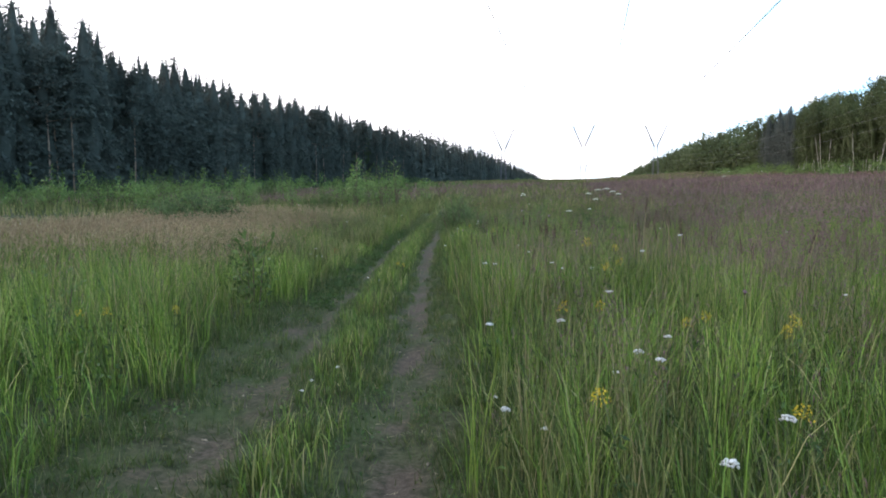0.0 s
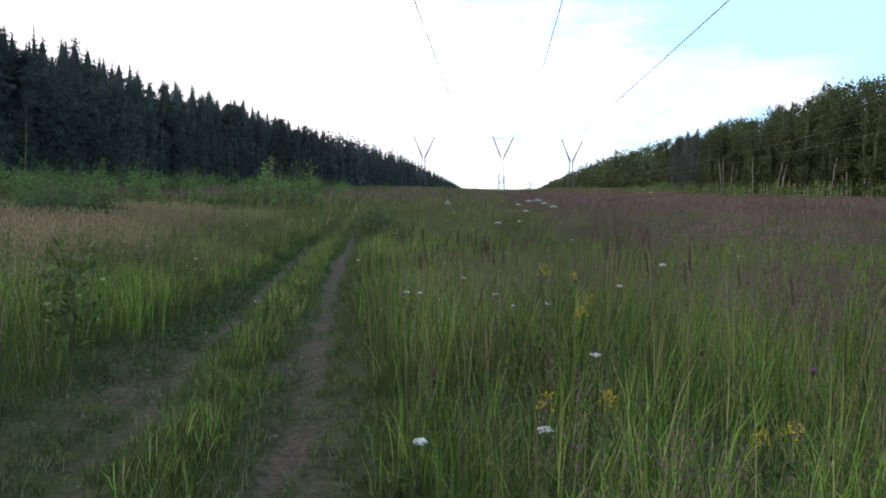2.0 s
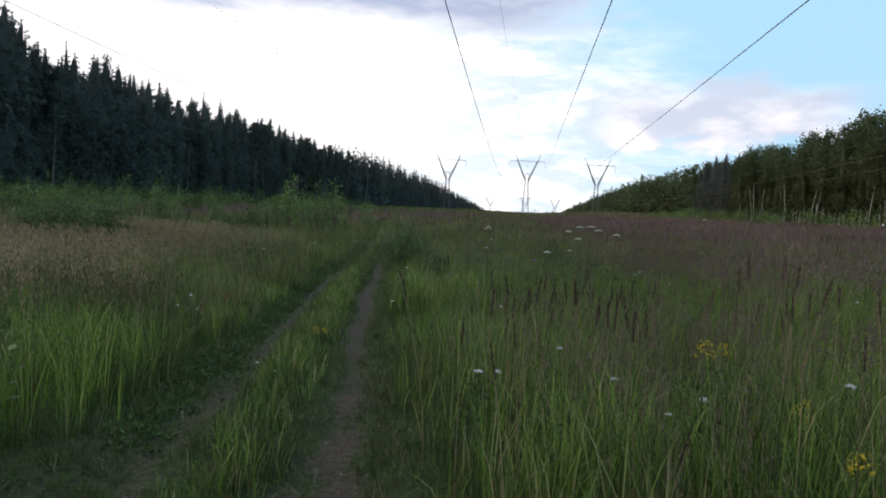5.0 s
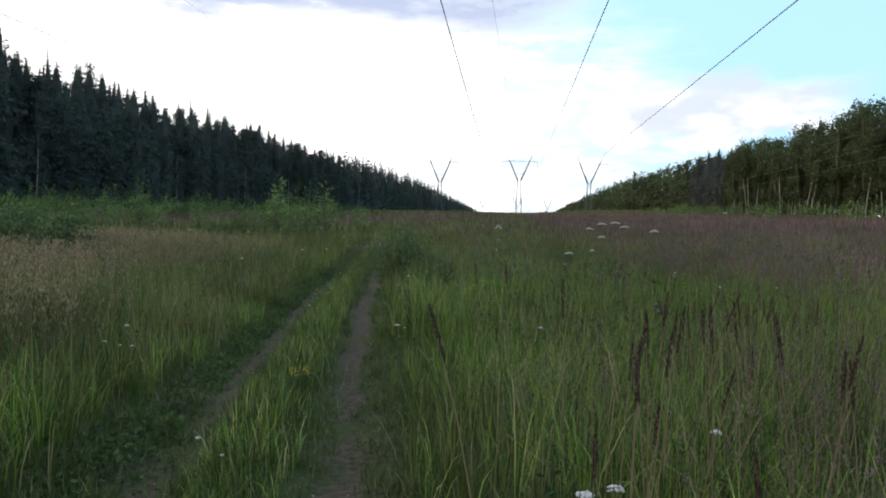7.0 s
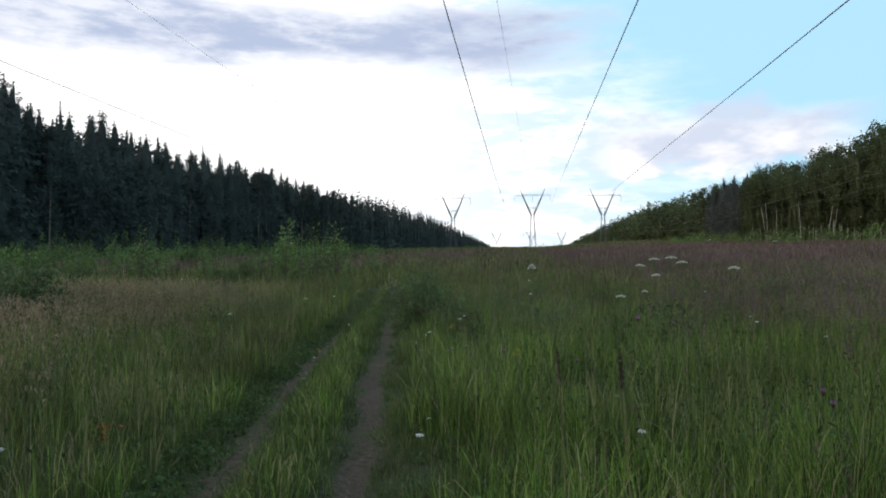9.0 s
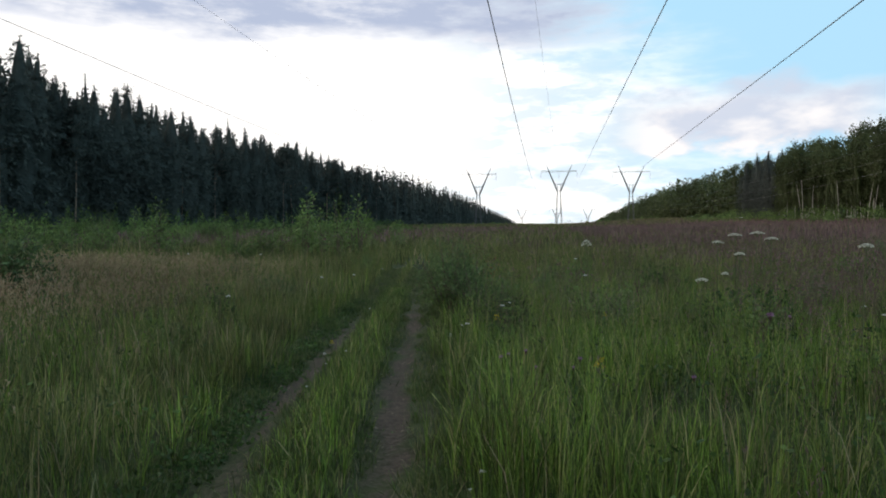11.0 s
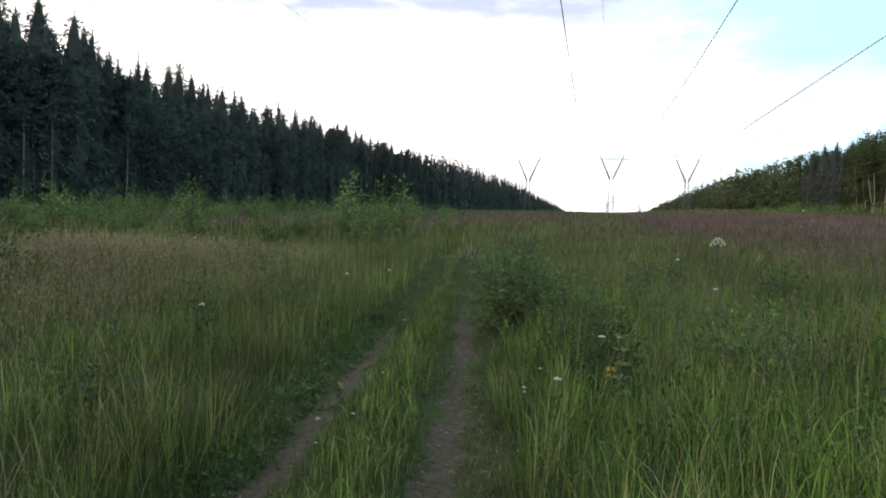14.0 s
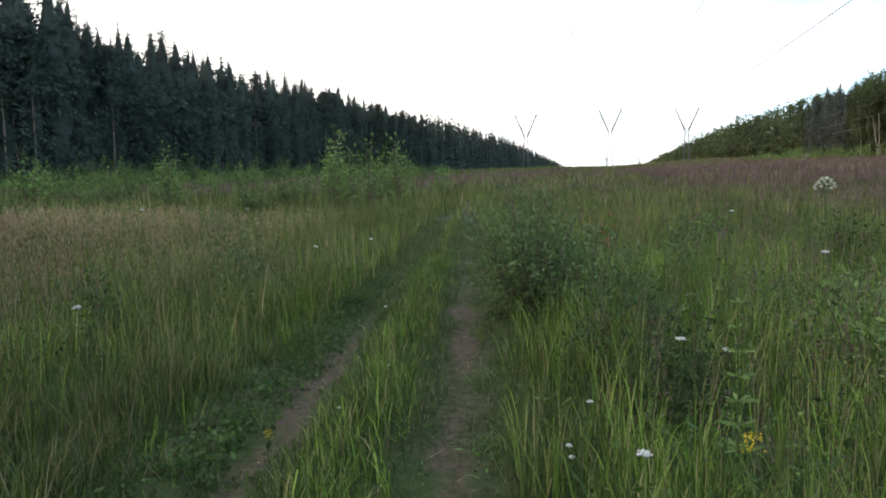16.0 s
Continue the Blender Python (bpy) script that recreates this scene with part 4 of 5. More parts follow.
def far_wood(name, label, rows, v0, v1, gap, kind, mat, height, big=1.0):
    """Woods too far off or too deep to tell tree from tree."""
    geos = []
    for u0 in rows:
        v = v0
        while v < v1:
            u = u0 + rng.uniform(-2, 2)
            x = u + SKEW * v
            h = height(v) * rng.uniform(0.82, 1.15)
            n = 60 if "deep" in name else (110 if kind == "birch" else 86)
            f = rng.random(n)
            if kind == "birch" and "deep" in name:
                zz = np.linspace(0.0, 0.93, 7)
                c = core(lands(x, v) + zz * h, 0.8 * (0.2 + 0.8 * np.sin(np.pi * (0.12 + 0.83 * zz))), 7, 0.22, (x, v))
                geos.append(c)
            if kind == "spruce":
                zz = np.linspace(0.03, 0.84, 6) * h
                c = tube(np.stack([np.full(6, x), np.full(6, v), lands(x, v) + zz], 1), 1.5 * (0.86 - zz / h) ** 0.6 + 0.02, 5)
                c[0][:] += rng.normal(0, 0.3, c[0].shape)
                geos.append(c)
            if kind == "spruce":
                r = 3.2 * (0.04 + 0.96 * (1 - f) ** 0.75)
                z = h * (0.04 + 0.96 * f)
            else:
                r = 3.2 * (0.25 + 0.8 * np.sin(np.pi * (0.1 + 0.85 * f)))
                z = h * (0.05 + 0.95 * f)
            a = rng.uniform(0, 2 * np.pi, n)
            r = r * np.sqrt(rng.uniform(0.2, 1, n))
            c = np.stack([x + np.cos(a) * r, v + np.sin(a) * r, lands(x, v) + z], 1)
            geos.append(flakes(c, big * rng.uniform(0.8, 1.6, n) * (1 - (0.62 if kind == "spruce" else 0.45) * f), 0.2))
            v += gap * rng.uniform(0.6, 1.4)
    stuff(name, joined(*geos), mat, label, "wood")


far_wood("conifer_wood", "dark conifer wood running on to the crest", (-84.5, -89, -94), 330, 1650, 4.0, "spruce", NEEDLE, lambda v: np.interp(v, [330, 600, 1000, 1600], [27.3, 27.6, 26.5, 25]), 1.5)
far_wood("deep_conifer_wood", "dark depth of the conifer wood behind its edge", (-94, -97, -101, -105), -150, 330, 3.2, "spruce", NEEDLE, lambda v: np.interp(v, [70, 107, 119, 150, 330], [31.0, 30.5, 26.5, 25.0, 25.0]), 1.1)
far_wood("broadleaf_wood", "broadleaf wood running on to the crest", (85, 90, 95), 345, 1650, 5.2, "birch", BIRCHLEAF, lambda v: np.interp(v, [345, 600, 1000, 1600], [24, 25, 25, 24]), 1.6)
far_wood("deep_broadleaf_wood", "shaded depth of the broadleaf wood behind its edge", (96, 99, 103, 107), -150, 345, 3.6, "birch", BIRCHLEAF, lambda v: 24, 1.7)
far_wood("conifer_wood_behind", "conifer wood running on behind", (-84, -89), -150, 60, 4.6, "spruce", NEEDLE, lambda v: 26)
far_wood("broadleaf_wood_behind", "broadleaf wood running on behind", (85, 90), -150, 92, 4.6, "birch", BIRCHLEAF, lambda v: 24)

# ---------- bushes ----------


def bush(name, label, h, r, stems, per, leaf, mat, group="", up=0.8):
    """A bush of many stems, each set with leaves."""
    wood, pts, outs = [], [], []
    for _ in range(stems):
        a, q = rng.uniform(0, 2 * np.pi), np.sqrt(rng.random())
        hh = h * (1 - 0.30 * q) * rng.uniform(0.5, 1.12)
        foot = np.array([np.cos(a) * r * 0.25 * q, np.sin(a) * r * 0.25 * q, -0.05])
        tip = np.array([np.cos(a) * r * q, np.sin(a) * r * q, hh])
        knee = (foot + tip) / 2 + [0, 0, 0.10 * h]
        wood.append(tube([foot, knee, tip], [0.006 * h + 0.002, 0.004 * h + 0.002, 0.002], 3))
        f = rng.uniform(0.12, 1.0, per)[:, None]
        c = (1 - f) ** 2 * foot + 2 * f * (1 - f) * knee + f ** 2 * tip
        sp = 0.10 * h * (1.1 - 0.6 * f)
        off = rng.normal(size=(per, 3)) * sp
        pts.append(c + off)
        outs.append(off / (np.linalg.norm(off, axis=1)[:, None] + 1e-6) + [0, 0, up * 0.6])
    top = bpy.data.objects.new(name, None)
    scene.collection.objects.link(top)
    tagged(part("branchwork", joined(*wood), TWIG, top), kind="stuff")
    p = np.concatenate(pts)
    tagged(part("foliage", leaves(p, leaf * rng.uniform(0.6, 1.3, len(p)), np.concatenate(outs)), mat, top), kind="stuff")
    return tagged(top, label, "bush", group)


LABS = "young green birch and willow scrub before the wood"
scrub = [bush("scrub_bush", LABS, rng.uniform(1.6, 2.3), rng.uniform(0.7, 1.2), 24, 24, 0.17, SAPLING, "scrub before the woods") for _ in range(5)]
scrub_used = set()


FAR_SCRUB = []


def put_scrub(x, y, s):
    if y > 118:
        FAR_SCRUB.append((x, y, s))
        return
    src = scrub[pick.randrange(5)]
    m = pose(x, y, lands(x, y), 0, 0, pick.uniform(0, 360))
    ob = src if src.name not in scrub_used else copy_thing(src, m)
    scrub_used.add(src.name)
    ob.matrix_basis = m @ Matrix.Scale(s, 4)


for _ in range(130):
    v = pick.uniform(45, 200)
    u = -82 + 52 * pick.random() ** 1.5
    if u + SKEW * v < -14:
        put_scrub(u + SKEW * v, v, pick.uniform(0.7, 1.5))
v = 55.0
while v < 330:
    put_scrub(pick.uniform(-82, -76) + SKEW * v, v, pick.uniform(1.0, 2.2))
    v += 3.2 * pick.uniform(0.6, 1.4)
v = 110.0
while v < 345:
    put_scrub(pick.uniform(74, 83) + SKEW * v, v, pick.uniform(1.7, 2.7))
    if pick.random() < 0.6:
        put_scrub(pick.uniform(56, 76) + SKEW * v, v, pick.uniform(0.9, 2.0))
    v += 2.8 * pick.uniform(0.6, 1.4)
for _ in range(44):
    v = pick.uniform(46, 120)
    put_scrub(pick.uniform(-66, -24) + SKEW * v, v, pick.uniform(0.5, 1.6))
for _ in range(5):
    put_scrub(-13.3 + pick.gauss(0, 2.4), 48.0 + pick.gauss(0, 3.5), pick.uniform(0.45, 0.9))
for x, y, s in ((-12.8, 50.0, 0.95), (-14.5, 46.0, 0.7), (-10.8, 52.0, 0.8), (-17.0, 60.0, 1.1), (-13.2, 41.0, 0.8), (-21.0, 48.0, 1.1), (-9.0, 58.0, 0.8), (-24.0, 40.0, 0.9), (-28.0, 52.0, 1.1)):
    put_scrub(x, y, s)

for _ in range(80):
    v = pick.uniform(480, 590)
    put_scrub(pick.uniform(-65, 78) + SKEW * v, v, 0.6 + 1.2 * pick.random() ** 2)


def make_far_scrub():
    geos = []
    for x, y, s in FAR_SCRUB:
        n, h, r = 90, 2.0 * s, 1.15 * s
        f, a, q = rng.random(n), rng.uniform(0, 2 * np.pi, n), np.sqrt(rng.random(n))
        w = r * q * (0.45 + 0.75 * np.sin(np.pi * (0.15 + 0.8 * f))) * (1 + 0.3 * np.sin(3 * a + x))
        c = np.stack([x + np.cos(a) * w, y + np.sin(a) * w, lands(x, y) + h * f * (1.15 - 0.4 * q)], 1)
        geos.append(leaves(c, rng.uniform(0.3, 0.6, n), rng.normal(size=(n, 3)) + [0, 0, 0.8], 0.65))
    for _ in range(70):
        v = rng.uniform(55, 200)
        x = rng.uniform(-80, -58) + SKEW * v
        n, h = 46, rng.uniform(2.6, 5.0)
        f, a = rng.random(n), rng.uniform(0, 2 * np.pi, n)
        w = 0.65 * (1.05 - f) * np.sqrt(rng.random(n)) * h / 3
        c = np.stack([x + np.cos(a) * w, v + np.sin(a) * w, lands(x, v) + 0.3 + h * f], 1)
        geos.append(leaves(c, rng.uniform(0.2, 0.42, n), rng.normal(size=(n, 3)) + [0, 0, 1.0], 0.55))
    stuff("distant_scrub", joined(*geos), SAPLING, "distant green scrub and saplings before the woods", "scrub")


make_far_scrub()

near_bush = bush("willow_bush", "grey-green willow bush beside the wheel rut", 1.65, 0.66, 54, 92, 0.06, WILLOW)
place(near_bush, -1.72, 24.3, 0.0, 0.0, 1.0)
near_bush2 = bush("willow_bush", "low dark willow bush in the meadow", 1.0, 0.60, 30, 70, 0.058, WILLOW)
place(near_bush2, -1.15, 23.7, 0.0, 0.0, 1.15)
for x, y, s in ((-0.85, 22.3, 0.85), (-0.7, 21.2, 0.6)):
    place(copy_thing(near_bush2, pose(0, 0, 0)), x, y, 0.0, pick.uniform(0, 360), s)
leafy_bush = bush("willow_bush", "broad leafy green willow bush in tan grass", 1.6, 1.15, 44, 90, 0.10, WILLOW)
place(leafy_bush, -10.8, 23.6, 0.0, 0.0, 1.12)
for x, y, s in ((-12.1, 24.1, 0.98), (-13.3, 24.7, 0.85)):
    place(copy_thing(leafy_bush, pose(0, 0, 0)), x, y, 0.0, pick.uniform(0, 360), s)
sap = bush("birch_sapling", "small leafy birch sapling in the grass", 0.75, 0.2, 6, 46, 0.065, SAPLING)
place(sap, -2.15, 8.3, 0.0, 0.0, 1.5)
dark_herb = bush("dark_herb", "dark leafy meadow herb with seed buds", 0.95, 0.2, 9, 26, 0.05, WILLOW)
place(dark_herb, -3.25, 6.3)
tall_sap = bush("birch_sapling", "slender young birch standing out of the scrub", 2.6, 0.38, 8, 44, 0.16, SAPLING, "young birches in the scrub")
place(tall_sap, -12.0, 47.0)
for _ in range(34):
    x, y = pick.choice(((pick.gauss(-13.0, 2.2), pick.gauss(48, 2.5)), (pick.uniform(-46, -18), pick.uniform(44, 85)), (pick.uniform(-70, -30), pick.uniform(60, 115))))
    place(copy_thing(tall_sap, pose(0, 0, 0)), x, y, 0.0, pick.uniform(0, 360), 0.55 + 0.9 * pick.random() ** 1.6)

low = [bush("meadow_bush", "low leafy raspberry-like bush in the meadow", 0.95, 0.45, 14, 46, 0.065, mat, "low meadow bushes") for mat in (WILLOW, SAPLING, HERB, WILLOW)]
low_used = set()
for x, y, s in ((2.6, 20.5, 1.0), (3.2, 21.6, 1.1), (5.6, 25.5, 1.0), (4.4, 23.0, 0.9), (0.8, 22.0, 1.0), (1.4, 23.4, 1.05), (0.1, 25.5, 1.1), (8.0, 29.0, 1.1), (6.4, 31.0, 1.0), (10.0, 34.0, 1.2),
                (3.0, 28.5, 1.1), (1.0, 29.5, 1.2), (-5.4, 24.8, 0.85), (-5.7, 22.6, 0.9), (-6.8, 27.0, 0.9), (-4.6, 19.0, 0.75), (-8.5, 30.0, 1.0), (-7.5, 21.0, 0.8), (-9.6, 24.0, 0.9),
                (-2.4, 30.5, 1.1), (-2.9, 33.0, 1.2), (-1.8, 27.6, 1.15), (-10.5, 33.0, 1.1), (-6.0, 35.0, 1.1), (13.0, 38.0, 1.3), (-3.6, 7.2, 0.55), (-2.9, 5.6, 0.6)) + tuple((pick.uniform(-0.8, 6.5), pick.uniform(21.2, 31), pick.uniform(0.5, 0.95)) for _ in range(36)):
    src = low[pick.randrange(4)]
    m = pose(x, y, lands(x, y), 0, 0, pick.uniform(0, 360))
    ob = src if src.name not in low_used else copy_thing(src, m)
    low_used.add(src.name)
    ob.matrix_basis = m @ Matrix.Scale(s, 4)

tip = new("fallen_red_leaves", mesh_of("fallen_red_leaves", *leaves(np.array([-0.97, 24.3, 0.98]) + rng.normal(0, 0.10, (26, 3)), rng.uniform(0.03, 0.06, 26), None, 0.5), RUST))
tip.parent = near_bush2
tip.matrix_parent_inverse = near_bush2.matrix_basis.inverted()
tip.name = "rusty_leaf_spray"
tagged(tip, "rust-red withered leaf spray", kind="stuff")

# ---------- flowering plants ----------


def domes(points, r, h):
    """Small rounded florets."""
    geos = []
    for p in points:
        a = np.arange(6) * np.pi / 3 + rng.uniform(0, 1)
        ring = np.stack([p[0] + np.cos(a) * r, p[1] + np.sin(a) * r, np.full(6, p[2])], 1)
        v = np.concatenate([ring, [(p[0], p[1], p[2] + h), (p[0], p[1], p[2] - h * 1.5)]])
        t = [(i, (i + 1) % 6, 6) for i in range(6)] + [((i + 1) % 6, i, 7) for i in range(6)]
        geos.append((v, np.array(t)))
    return joined(*geos)


def stem_line(h, lean):
    z = np.linspace(-0.05, h, 5)
    return np.stack([lean * (z / h) ** 2, 0.5 * lean * (z / h) ** 2, z], 1)


def yarrow(h):
    st = stem_line(h, rng.normal(0, 0.04))
    ob = new("yarrow", mesh_of("yarrow", *tube(st, [0.003, 0.003, 0.0025, 0.002, 0.002], 5), STEM))
    q, a, r = np.sqrt((np.arange(19) + 0.5) / 19), np.arange(19) * 2.4, 0.025 if h > 0.3 else 0.015
    pts = st[-1] + np.stack([np.cos(a) * q * r, np.sin(a) * q * r, 0.005 - 0.4 * r * q * q], 1) + rng.normal(0, 0.002, (19, 3))
    part("flower_head", domes(pts, 0.27 * r, 0.2 * r), PETAL, ob, "flat white flower head")
    p = st[rng.integers(1, 4, 26)] + rng.normal(0, 0.012, (26, 3))
    tagged(part("foliage", leaves(p, rng.uniform(0.03, 0.08, 26) * min(1, h / 0.4), None, 0.25), HERB, ob), kind="stuff")
    return tagged(ob, "white yarrow in flower among the grass", "wildflower", "white yarrow plants")


def goldenrod(h):
    st = stem_line(h, rng.normal(0, 0.04))
    ob = new("yellow_wildflower", mesh_of("yellow_wildflower", *tube(st, [0.004, 0.004, 0.003, 0.003, 0.002], 5), STEM))
    n = 54
    f = rng.random(n)
    a = rng.uniform(0, 2 * np.pi, n)
    r = 0.042 * np.sqrt(rng.random(n)) * (1.1 - 0.5 * f)
    p = st[-1] + np.stack([np.cos(a) * r, np.sin(a) * r, -0.055 + 0.07 * f], 1)
    tagged(part("flower_spray", leaves(p, rng.uniform(0.008, 0.016, n), None, 0.7), YELLOW, ob, "bright yellow flower spray"), kind="stuff")
    p = st[rng.integers(1, 4, 40)] + rng.normal(0, 0.015, (40, 3))
    tagged(part("foliage", leaves(p, rng.uniform(0.03, 0.06, 40), None, 0.35), HERB, ob), kind="stuff")
    return tagged(ob, "yellow-flowered meadow plant with upright stem", "wildflower", "yellow meadow flowers")


def knapweed(h):
    st = stem_line(h, rng.normal(0, 0.05))
    ob = new("knapweed", mesh_of("knapweed", *tube(st, [0.004, 0.004, 0.003, 0.003, 0.0025], 5), STEM))
    part("calyx", domes([st[-1]], 0.012, 0.014), SEED, ob)
    d = rng.normal(size=(60, 3)) * [1, 1, 0.5] + [0, 0, 0.6]
    part("flower_head", leaves(np.repeat([st[-1] + [0, 0, 0.012]], 60, 0), rng.uniform(0.014, 0.024, 60), d, 0.25), VIOLET, ob, "violet thistle-like flower head")
    p = st[rng.integers(1, 4, 20)] + rng.normal(0, 0.012, (20, 3))
    tagged(part("foliage", leaves(p, rng.uniform(0.03, 0.08, 20), None, 0.25), HERB, ob), kind="stuff")
    return tagged(ob, "violet knapweed in flower in the grass", "wildflower", "violet knapweed plants")


def hogweed(h, heads, radius, dome=0.018):
    st = stem_line(h, rng.normal(0, 0.05))
    ob = new("hogweed", mesh_of("hogweed", *tube(st, [0.013, 0.012, 0.010, 0.008, 0.006], 6), STEM))
    for i in range(heads):
        if i == 0:
            c, root, r = st[-1] + [0, 0, 0.05], st[-1], radius
        else:
            a = i * 2.1
            root = st[3]
            c = st[3] + [np.cos(a) * 0.22, np.sin(a) * 0.22, rng.uniform(0.05, 0.18)]
            r = radius * 0.7
        q, ang = np.sqrt((np.arange(26) + 0.5) / 26), np.arange(26) * 2.4
        ends = c + np.stack([np.cos(ang) * q * r, np.sin(ang) * q * r, dome - (0.017 + dome) * q * q], 1)
        umbel = part("umbel", domes(ends, r * 0.19, 0.009), CREAM, ob, "domed creamy white umbel")
        rays = joined(*[tube([c - [0, 0, 0.06], e], [0.003, 0.002], 3) for e in ends[::2]], tube([root, c - [0, 0, 0.06]], [0.006, 0.004], 4))
        part("ray_frame", rays, STEM, umbel)
    p = st[rng.integers(0, 3, 60)] * [1, 1, 0.8] + rng.normal(0, 0.06, (60, 3))
    tagged(part("foliage", leaves(p, rng.uniform(0.05, 0.12, 60), None, 0.5), HERB, ob), kind="stuff")
    return tagged(ob, "tall hogweed with creamy white umbels above the grass", "wildflower", "hogweed plants")


def reed_spike(h, bend):
    st = stem_line(h, bend)
    ob = new("seed_spike", mesh_of("seed_spike", *tube(st, [0.0035, 0.003, 0.003, 0.0025, 0.002], 4), STRAW))
    n = 170
    f = rng.random(n)
    a = rng.uniform(0, 2 * np.pi, n)
    r = 0.0055 * np.sin(np.pi * (0.08 + 0.86 * f)) * rng.uniform(0.4, 1.1, n)
    zz = h - 0.14 + 0.16 * f
    p = np.stack([bend * (zz / h) ** 2 + np.cos(a) * r, 0.5 * bend * (zz / h) ** 2 + np.sin(a) * r, zz], 1)
    part("seed_head", leaves(p, rng.uniform(0.010, 0.017, n), np.repeat([[0, 0, 1.4]], n, 0), 0.36, 0.22), SEED, ob, "dark reddish-brown seed head")
    return tagged(ob, "dark brown seed spike of tall reed grass", "grass spike", "dark grass spikes")


def sown(models, spots_xy, jitter=0.0):
    """Set copies of the models at (x, y, height share)."""
    used = set()
    for i, (x, y, s) in enumerate(spots_xy):
        src = models[i % len(models)]
        m = pose(x, y, lands(x, y), pick.uniform(-jitter, jitter), pick.uniform(-jitter, jitter), pick.uniform(0, 360))
        ob = src
        if src.name in used:
            ob = copy_thing(src, m)
        used.add(src.name)
        ob.matrix_basis = m @ Matrix.Scale(s, 4)


def head_at(models, tops, size):
    """Plants of the given model height, scaled so that their heads stand at (x, y, z)."""
    sown(models, [(x, y, max(0.05, z - lands(x, y)) / size) for x, y, z in tops], 1.5)


YARROW = [(1.47, 3.70, 0.36), (2.145, 4.44, 0.70), (2.04, 4.35, 0.61), (1.92, 4.53, 0.44), (2.17, 4.24, 0.6), (2.44, 3.23, 0.62), (2.15, 2.80, 0.6), (2.04, 6.69, 0.62),
          (1.04, 5.14, 0.6), (1.60, 5.33, 0.6), (3.95, 6.46, 0.66), (1.27, 3.55, 0.5), (1.56, 9.22, 0.62), (1.67, 8.40, 0.64), (3.12, 8.87, 1.0), (2.53, 8.49, 0.85), (0.67, 9.31, 0.6),
          (0.81, 9.39, 0.58), (-3.13, 13.26, 0.45), (-3.04, 12.77, 0.38), (-2.94, 12.85, 0.34), (-2.84, 12.89, 0.33), (1.25, 9.68, 0.72), (0.90, 13.77, 0.49), (-0.51, 13.54, 0.5),
          (-1.21, 20.45, 0.36), (-1.31, 20.0, 0.3), (-1.27, 19.9, 0.29), (-1.03, 19.42, 0.52), (-0.65, 21.06, 0.58), (-0.51, 20.33, 0.69), (0.67, 22.71, 0.94),
          (0.82, 26.33, 1.09), (-9.27, 28.3, 1.10), (-7.56, 29.31, 1.06)]
head_at([yarrow(0.5) for _ in range(4)], [p for p in YARROW if p[2] < 0.63], 0.5)
head_at([yarrow(0.85) for _ in range(3)], [p for p in YARROW if p[2] >= 0.63], 0.85)
LOW_YARROW = [(-0.26, 5.12, 0.155), (-0.20, 4.79, 0.17), (-0.16, 5.37, 0.19), (1.18, 4.74, 0.2), (-1.37, 10.95, 0.17), (-1.12, 10.68, 0.16), (-0.68, 15.13, 0.12), (-0.63, 15.23, 0.21),
              (-2.48, 19.36, 0.17), (-2.73, 19.23, 0.156), (-2.67, 20.74, 0.155), (-2.60, 18.84, 0.11), (-2.63, 21.83, 0.13), (-2.4, 17.46, 0.15), (-3.27, 23.84, 0.2)]
head_at([yarrow(0.17) for _ in range(3)], LOW_YARROW, 0.17)
more = [(pick.uniform(-16, -4), pick.uniform(14, 34), pick.uniform(1.0, 1.4)) for _ in range(11)] + [(pick.uniform(1, 9), pick.uniform(8, 30), pick.uniform(0.9, 1.3)) for _ in range(8)]
sown([yarrow(0.5) for _ in range(3)], more, 5)
YEL = [(2.51, 5.25, 0.67), (3.08, 4.95, 0.72), (2.91, 4.71, 0.68), (1.83, 3.19, 0.7), (1.62, 5.46, 0.7), (1.85, 5.44, 0.7), (2.63, 3.29, 0.66), (1.99, 8.83, 0.95), (2.3, 9.8, 0.8),
       (2.14, 7.52, 0.8), (-2.12, 5.42, 0.6), (-1.59, 5.47, 0.6), (-2.37, 5.45, 0.6), (0.20, 16.45, 0.65), (-0.585, 19.32, 0.63), (0.70, 20.65, 0.52), (2.32, 8.34, 0.75), (2.56, 5.35, 0.62)]
head_at([goldenrod(0.65) for _ in range(3)], YEL, 0.65)
head_at([goldenrod(0.24)], [(-1.27, 12.55, 0.25), (-1.20, 12.7, 0.22), (-3.0, 20.4, 0.12)], 0.24)
VIO = [(2.13, 13.69, 0.7), (0.04, 16.57, 0.62), (-0.49, 16.67, 0.6), (-0.37, 16.8, 0.64), (-0.29, 16.52, 0.55), (2.41, 18.77, 0.72), (0.85, 16.04, 0.6), (2.06, 13.8, 0.75), (3.1, 6.2, 0.7), (1.4, 11.6, 0.66), (0.04, 12.88, 0.28), (0.17, 12.71, 0.30), (0.10, 16.89, 0.50), (-0.52, 16.75, 0.61), (1.4, 16.8, 0.95)]
head_at([knapweed(0.62) for _ in range(2)], VIO, 0.62)
for x, y, z, heads, r in ((2.83, 22.79, 1.49, 1, 0.09), (2.97, 22.25, 1.31, 2, 0.085), (3.16, 22.9, 1.61, 1, 0.11), (3.36, 19.23, 1.48, 1, 0.08), (3.32, 22.59, 1.64, 1, 0.11), (3.55, 22.5, 1.55, 1, 0.10),
                          (2.12, 21.12, 0.97, 1, 0.09), (9.5, 33.0, 2.2, 1, 0.08)):
    place(hogweed(z - lands(x, y) - 0.05, heads, r), x, y, 0.0, pick.uniform(0, 360))
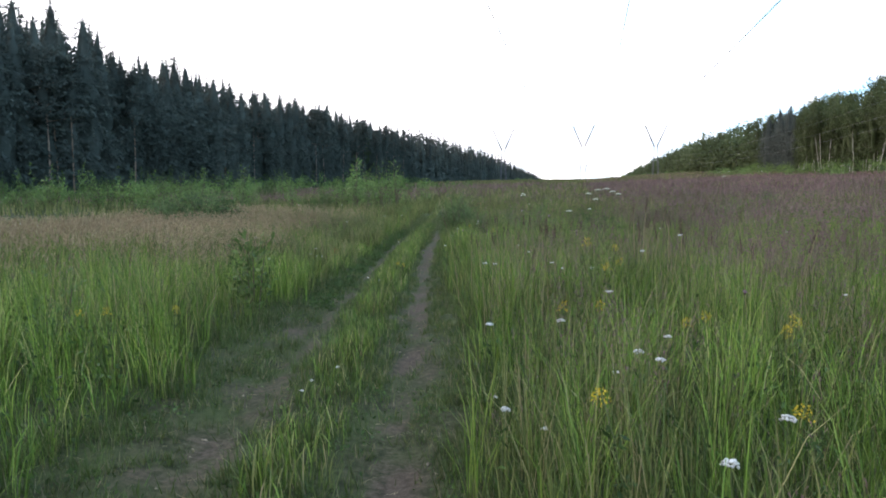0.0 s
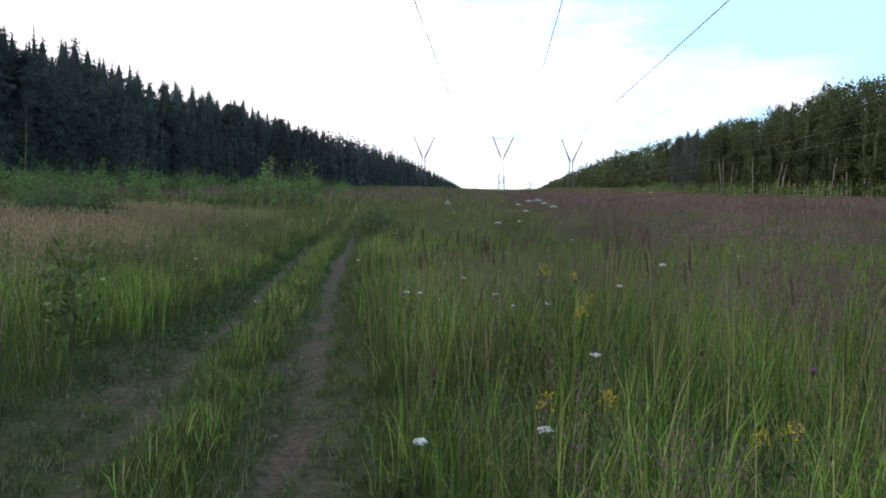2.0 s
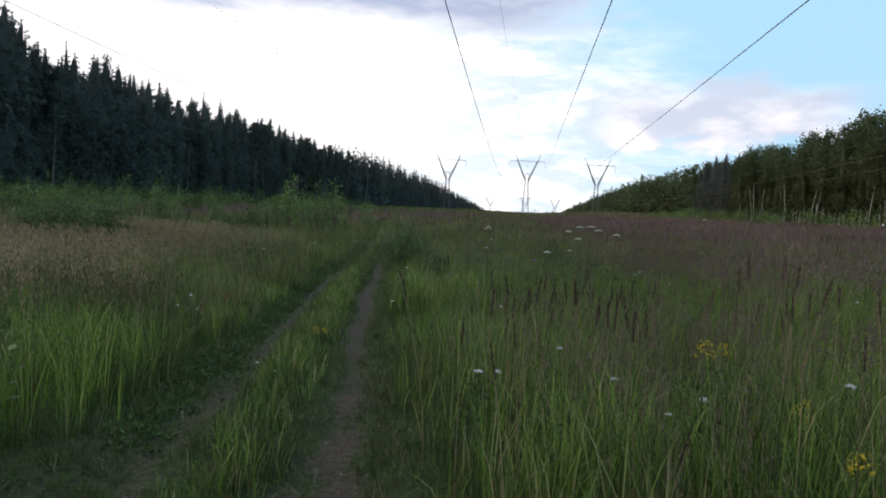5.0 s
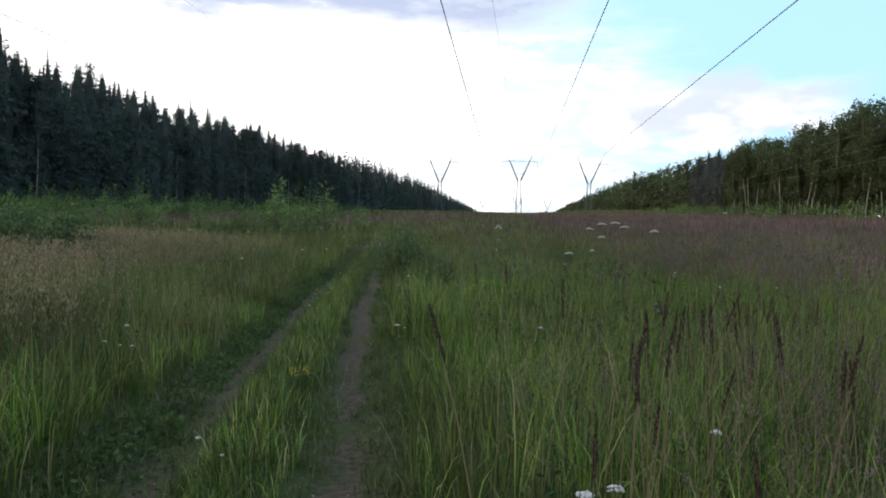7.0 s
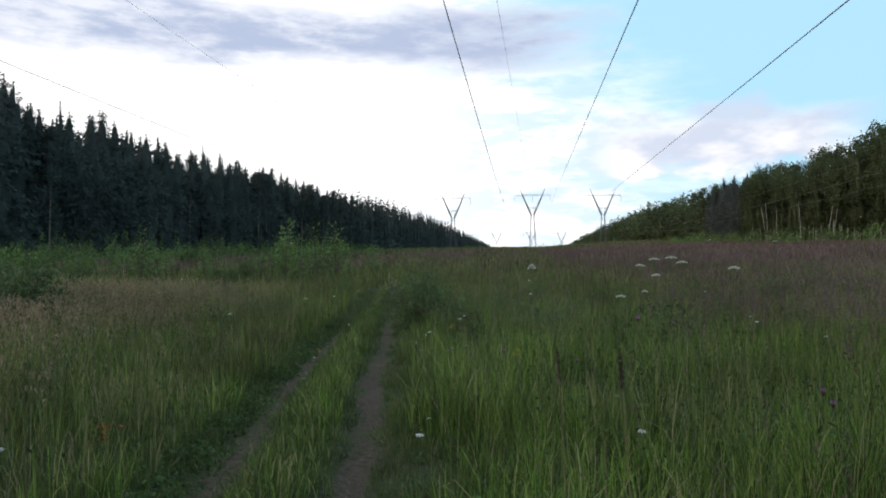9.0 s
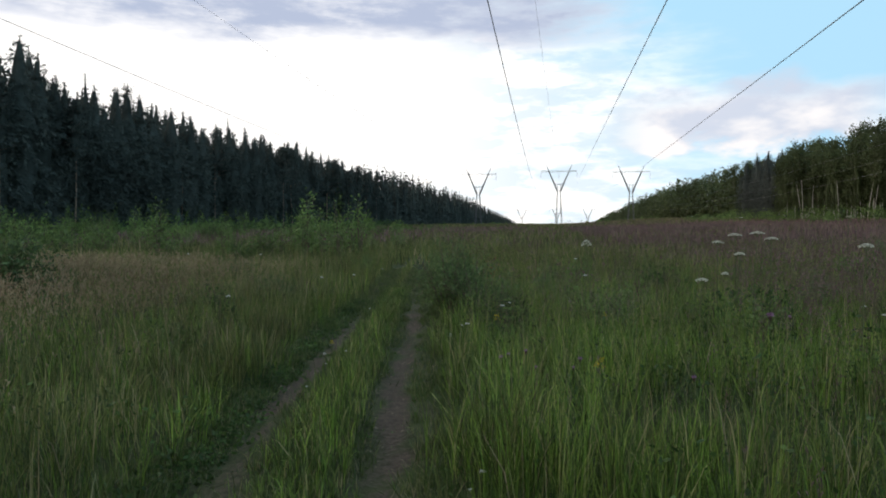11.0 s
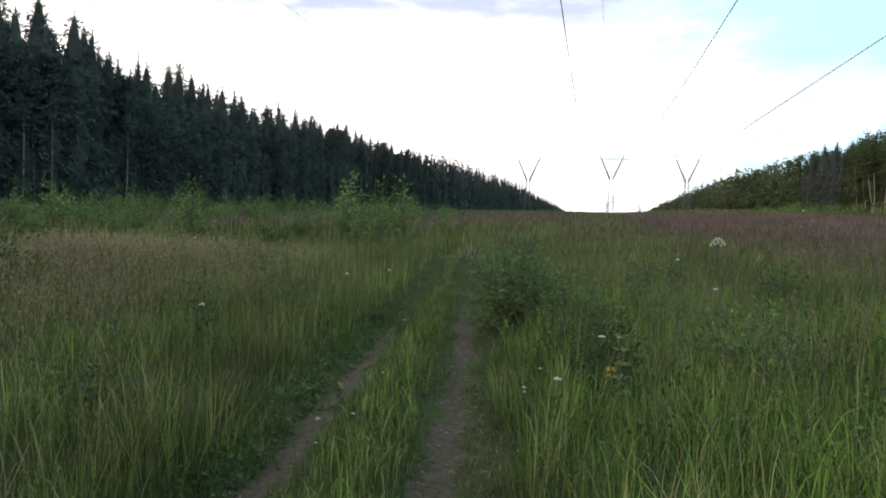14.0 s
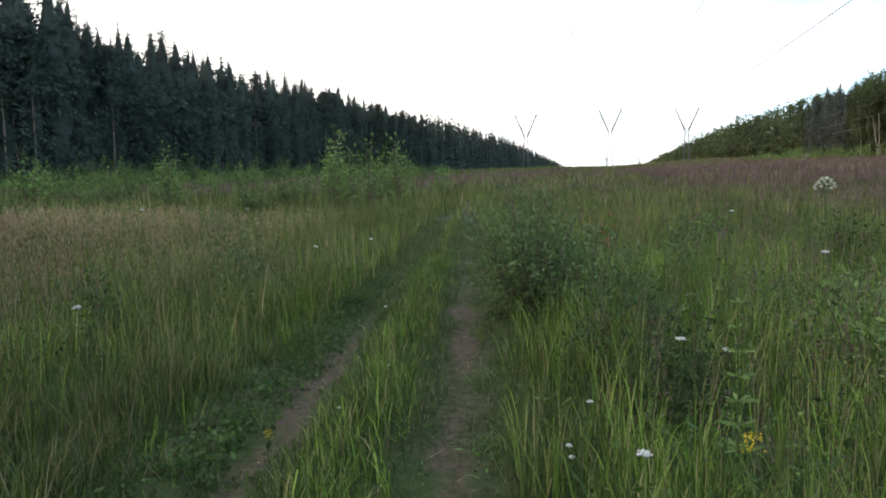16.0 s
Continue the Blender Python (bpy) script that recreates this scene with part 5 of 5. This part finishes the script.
place(hogweed(1.39 - lands(0.79, 22.8), 1, 0.085, 0.075), 0.79, 22.8)


def whorled_herb(h):
    """An upright herb with pale leaves in whorls."""
    st = stem_line(h, 0.03)
    ob = new("whorled_herb", mesh_of("whorled_herb", *tube(st, [0.005, 0.005, 0.004, 0.003, 0.002], 5), STEM))
    for i, z in enumerate(np.linspace(0.3, 1.0, 7) * h):
        a = np.arange(6) * np.pi / 3 + i * 0.5
        d = np.stack([np.cos(a), np.sin(a), np.full(6, 0.25)], 1)
        o = np.stack([np.interp(z, st[:, 2], st[:, 0]) + np.zeros(6), np.interp(z, st[:, 2], st[:, 1]) + np.zeros(6), np.full(6, z)], 1)
        tagged(part("leaf_whorl", leaves(o, (0.10 - 0.05 * i / 6) * rng.uniform(0.85, 1.1, 6), d, 0.24, 0.08), SAPLING, ob), kind="stuff")
    return tagged(ob, "upright herb with pale green leaves in whorls", "wild herb")


head_at([whorled_herb(0.9)], [(-0.54, 20.08, 0.97)], 0.9)
dock = new("withered_dock", mesh_of("withered_dock", *tube(stem_line(0.4, 0.03), [0.004, 0.004, 0.003, 0.003, 0.002], 5), STEM))
tagged(part("leaf_spray", leaves(rng.normal(0, 0.045, (14, 3)) + [0, 0, 0.30], rng.uniform(0.03, 0.055, 14), None, 0.45), RUST, dock, "rust-red withered leaf spray"), kind="stuff")
place(tagged(dock, "small withered dock with rust-red leaves in the grass", "wild herb"), -3.0, 14.2)
SPIKE = [(0.99, 10.65), (1.4, 10.31), (1.01, 8.94), (0.88, 7.33), (0.75, 10.49), (1.3, 9.32), (5.42, 15.66), (8.45, 21.27), (5.02, 16.57), (1.23, 6.82), (2.84, 9.85), (2.6, 10.1)]
spike_at = []
for x, y in SPIKE:
    for _ in range(pick.randint(1, 2)):
        spike_at.append((x + pick.gauss(0, 0.13), y + pick.gauss(0, 0.2), pick.uniform(0.85, 1.12)))
for x, y, n, tall in ((3.0, 7.6, 5, 1.12), (3.5, 6.7, 4, 1.05), (2.65, 9.2, 4, 1.15), (1.75, 11.3, 13, 0.96), (2.15, 11.6, 6, 0.96), (1.15, 9.7, 12, 1.05), (0.85, 9.0, 7, 1.06), (2.84, 9.9, 7, 1.22), (1.6, 8.6, 4, 1.05), (0.55, 12.4, 2, 1.05), (5.2, 16.0, 4, 0.95)):
    for _ in range(n):
        spike_at.append((pick.gauss(x, 0.24), pick.gauss(y, 0.4), tall * pick.uniform(0.9, 1.08)))
for _ in range(8):
    y = pick.uniform(16, 27)
    spike_at.append((float(rut_right(y)) + 1.5 + 8.0 * pick.random() ** 1.2, y, pick.uniform(0.8, 1.05)))
for _ in range(14):
    y = pick.uniform(6, 20)
    spike_at.append((float(rut_left(y)) - pick.uniform(1.2, 5), y, pick.uniform(0.7, 0.95)))
sown([reed_spike(1.08, rng.normal(0, 0.09)) for _ in range(6)], spike_at, 3)
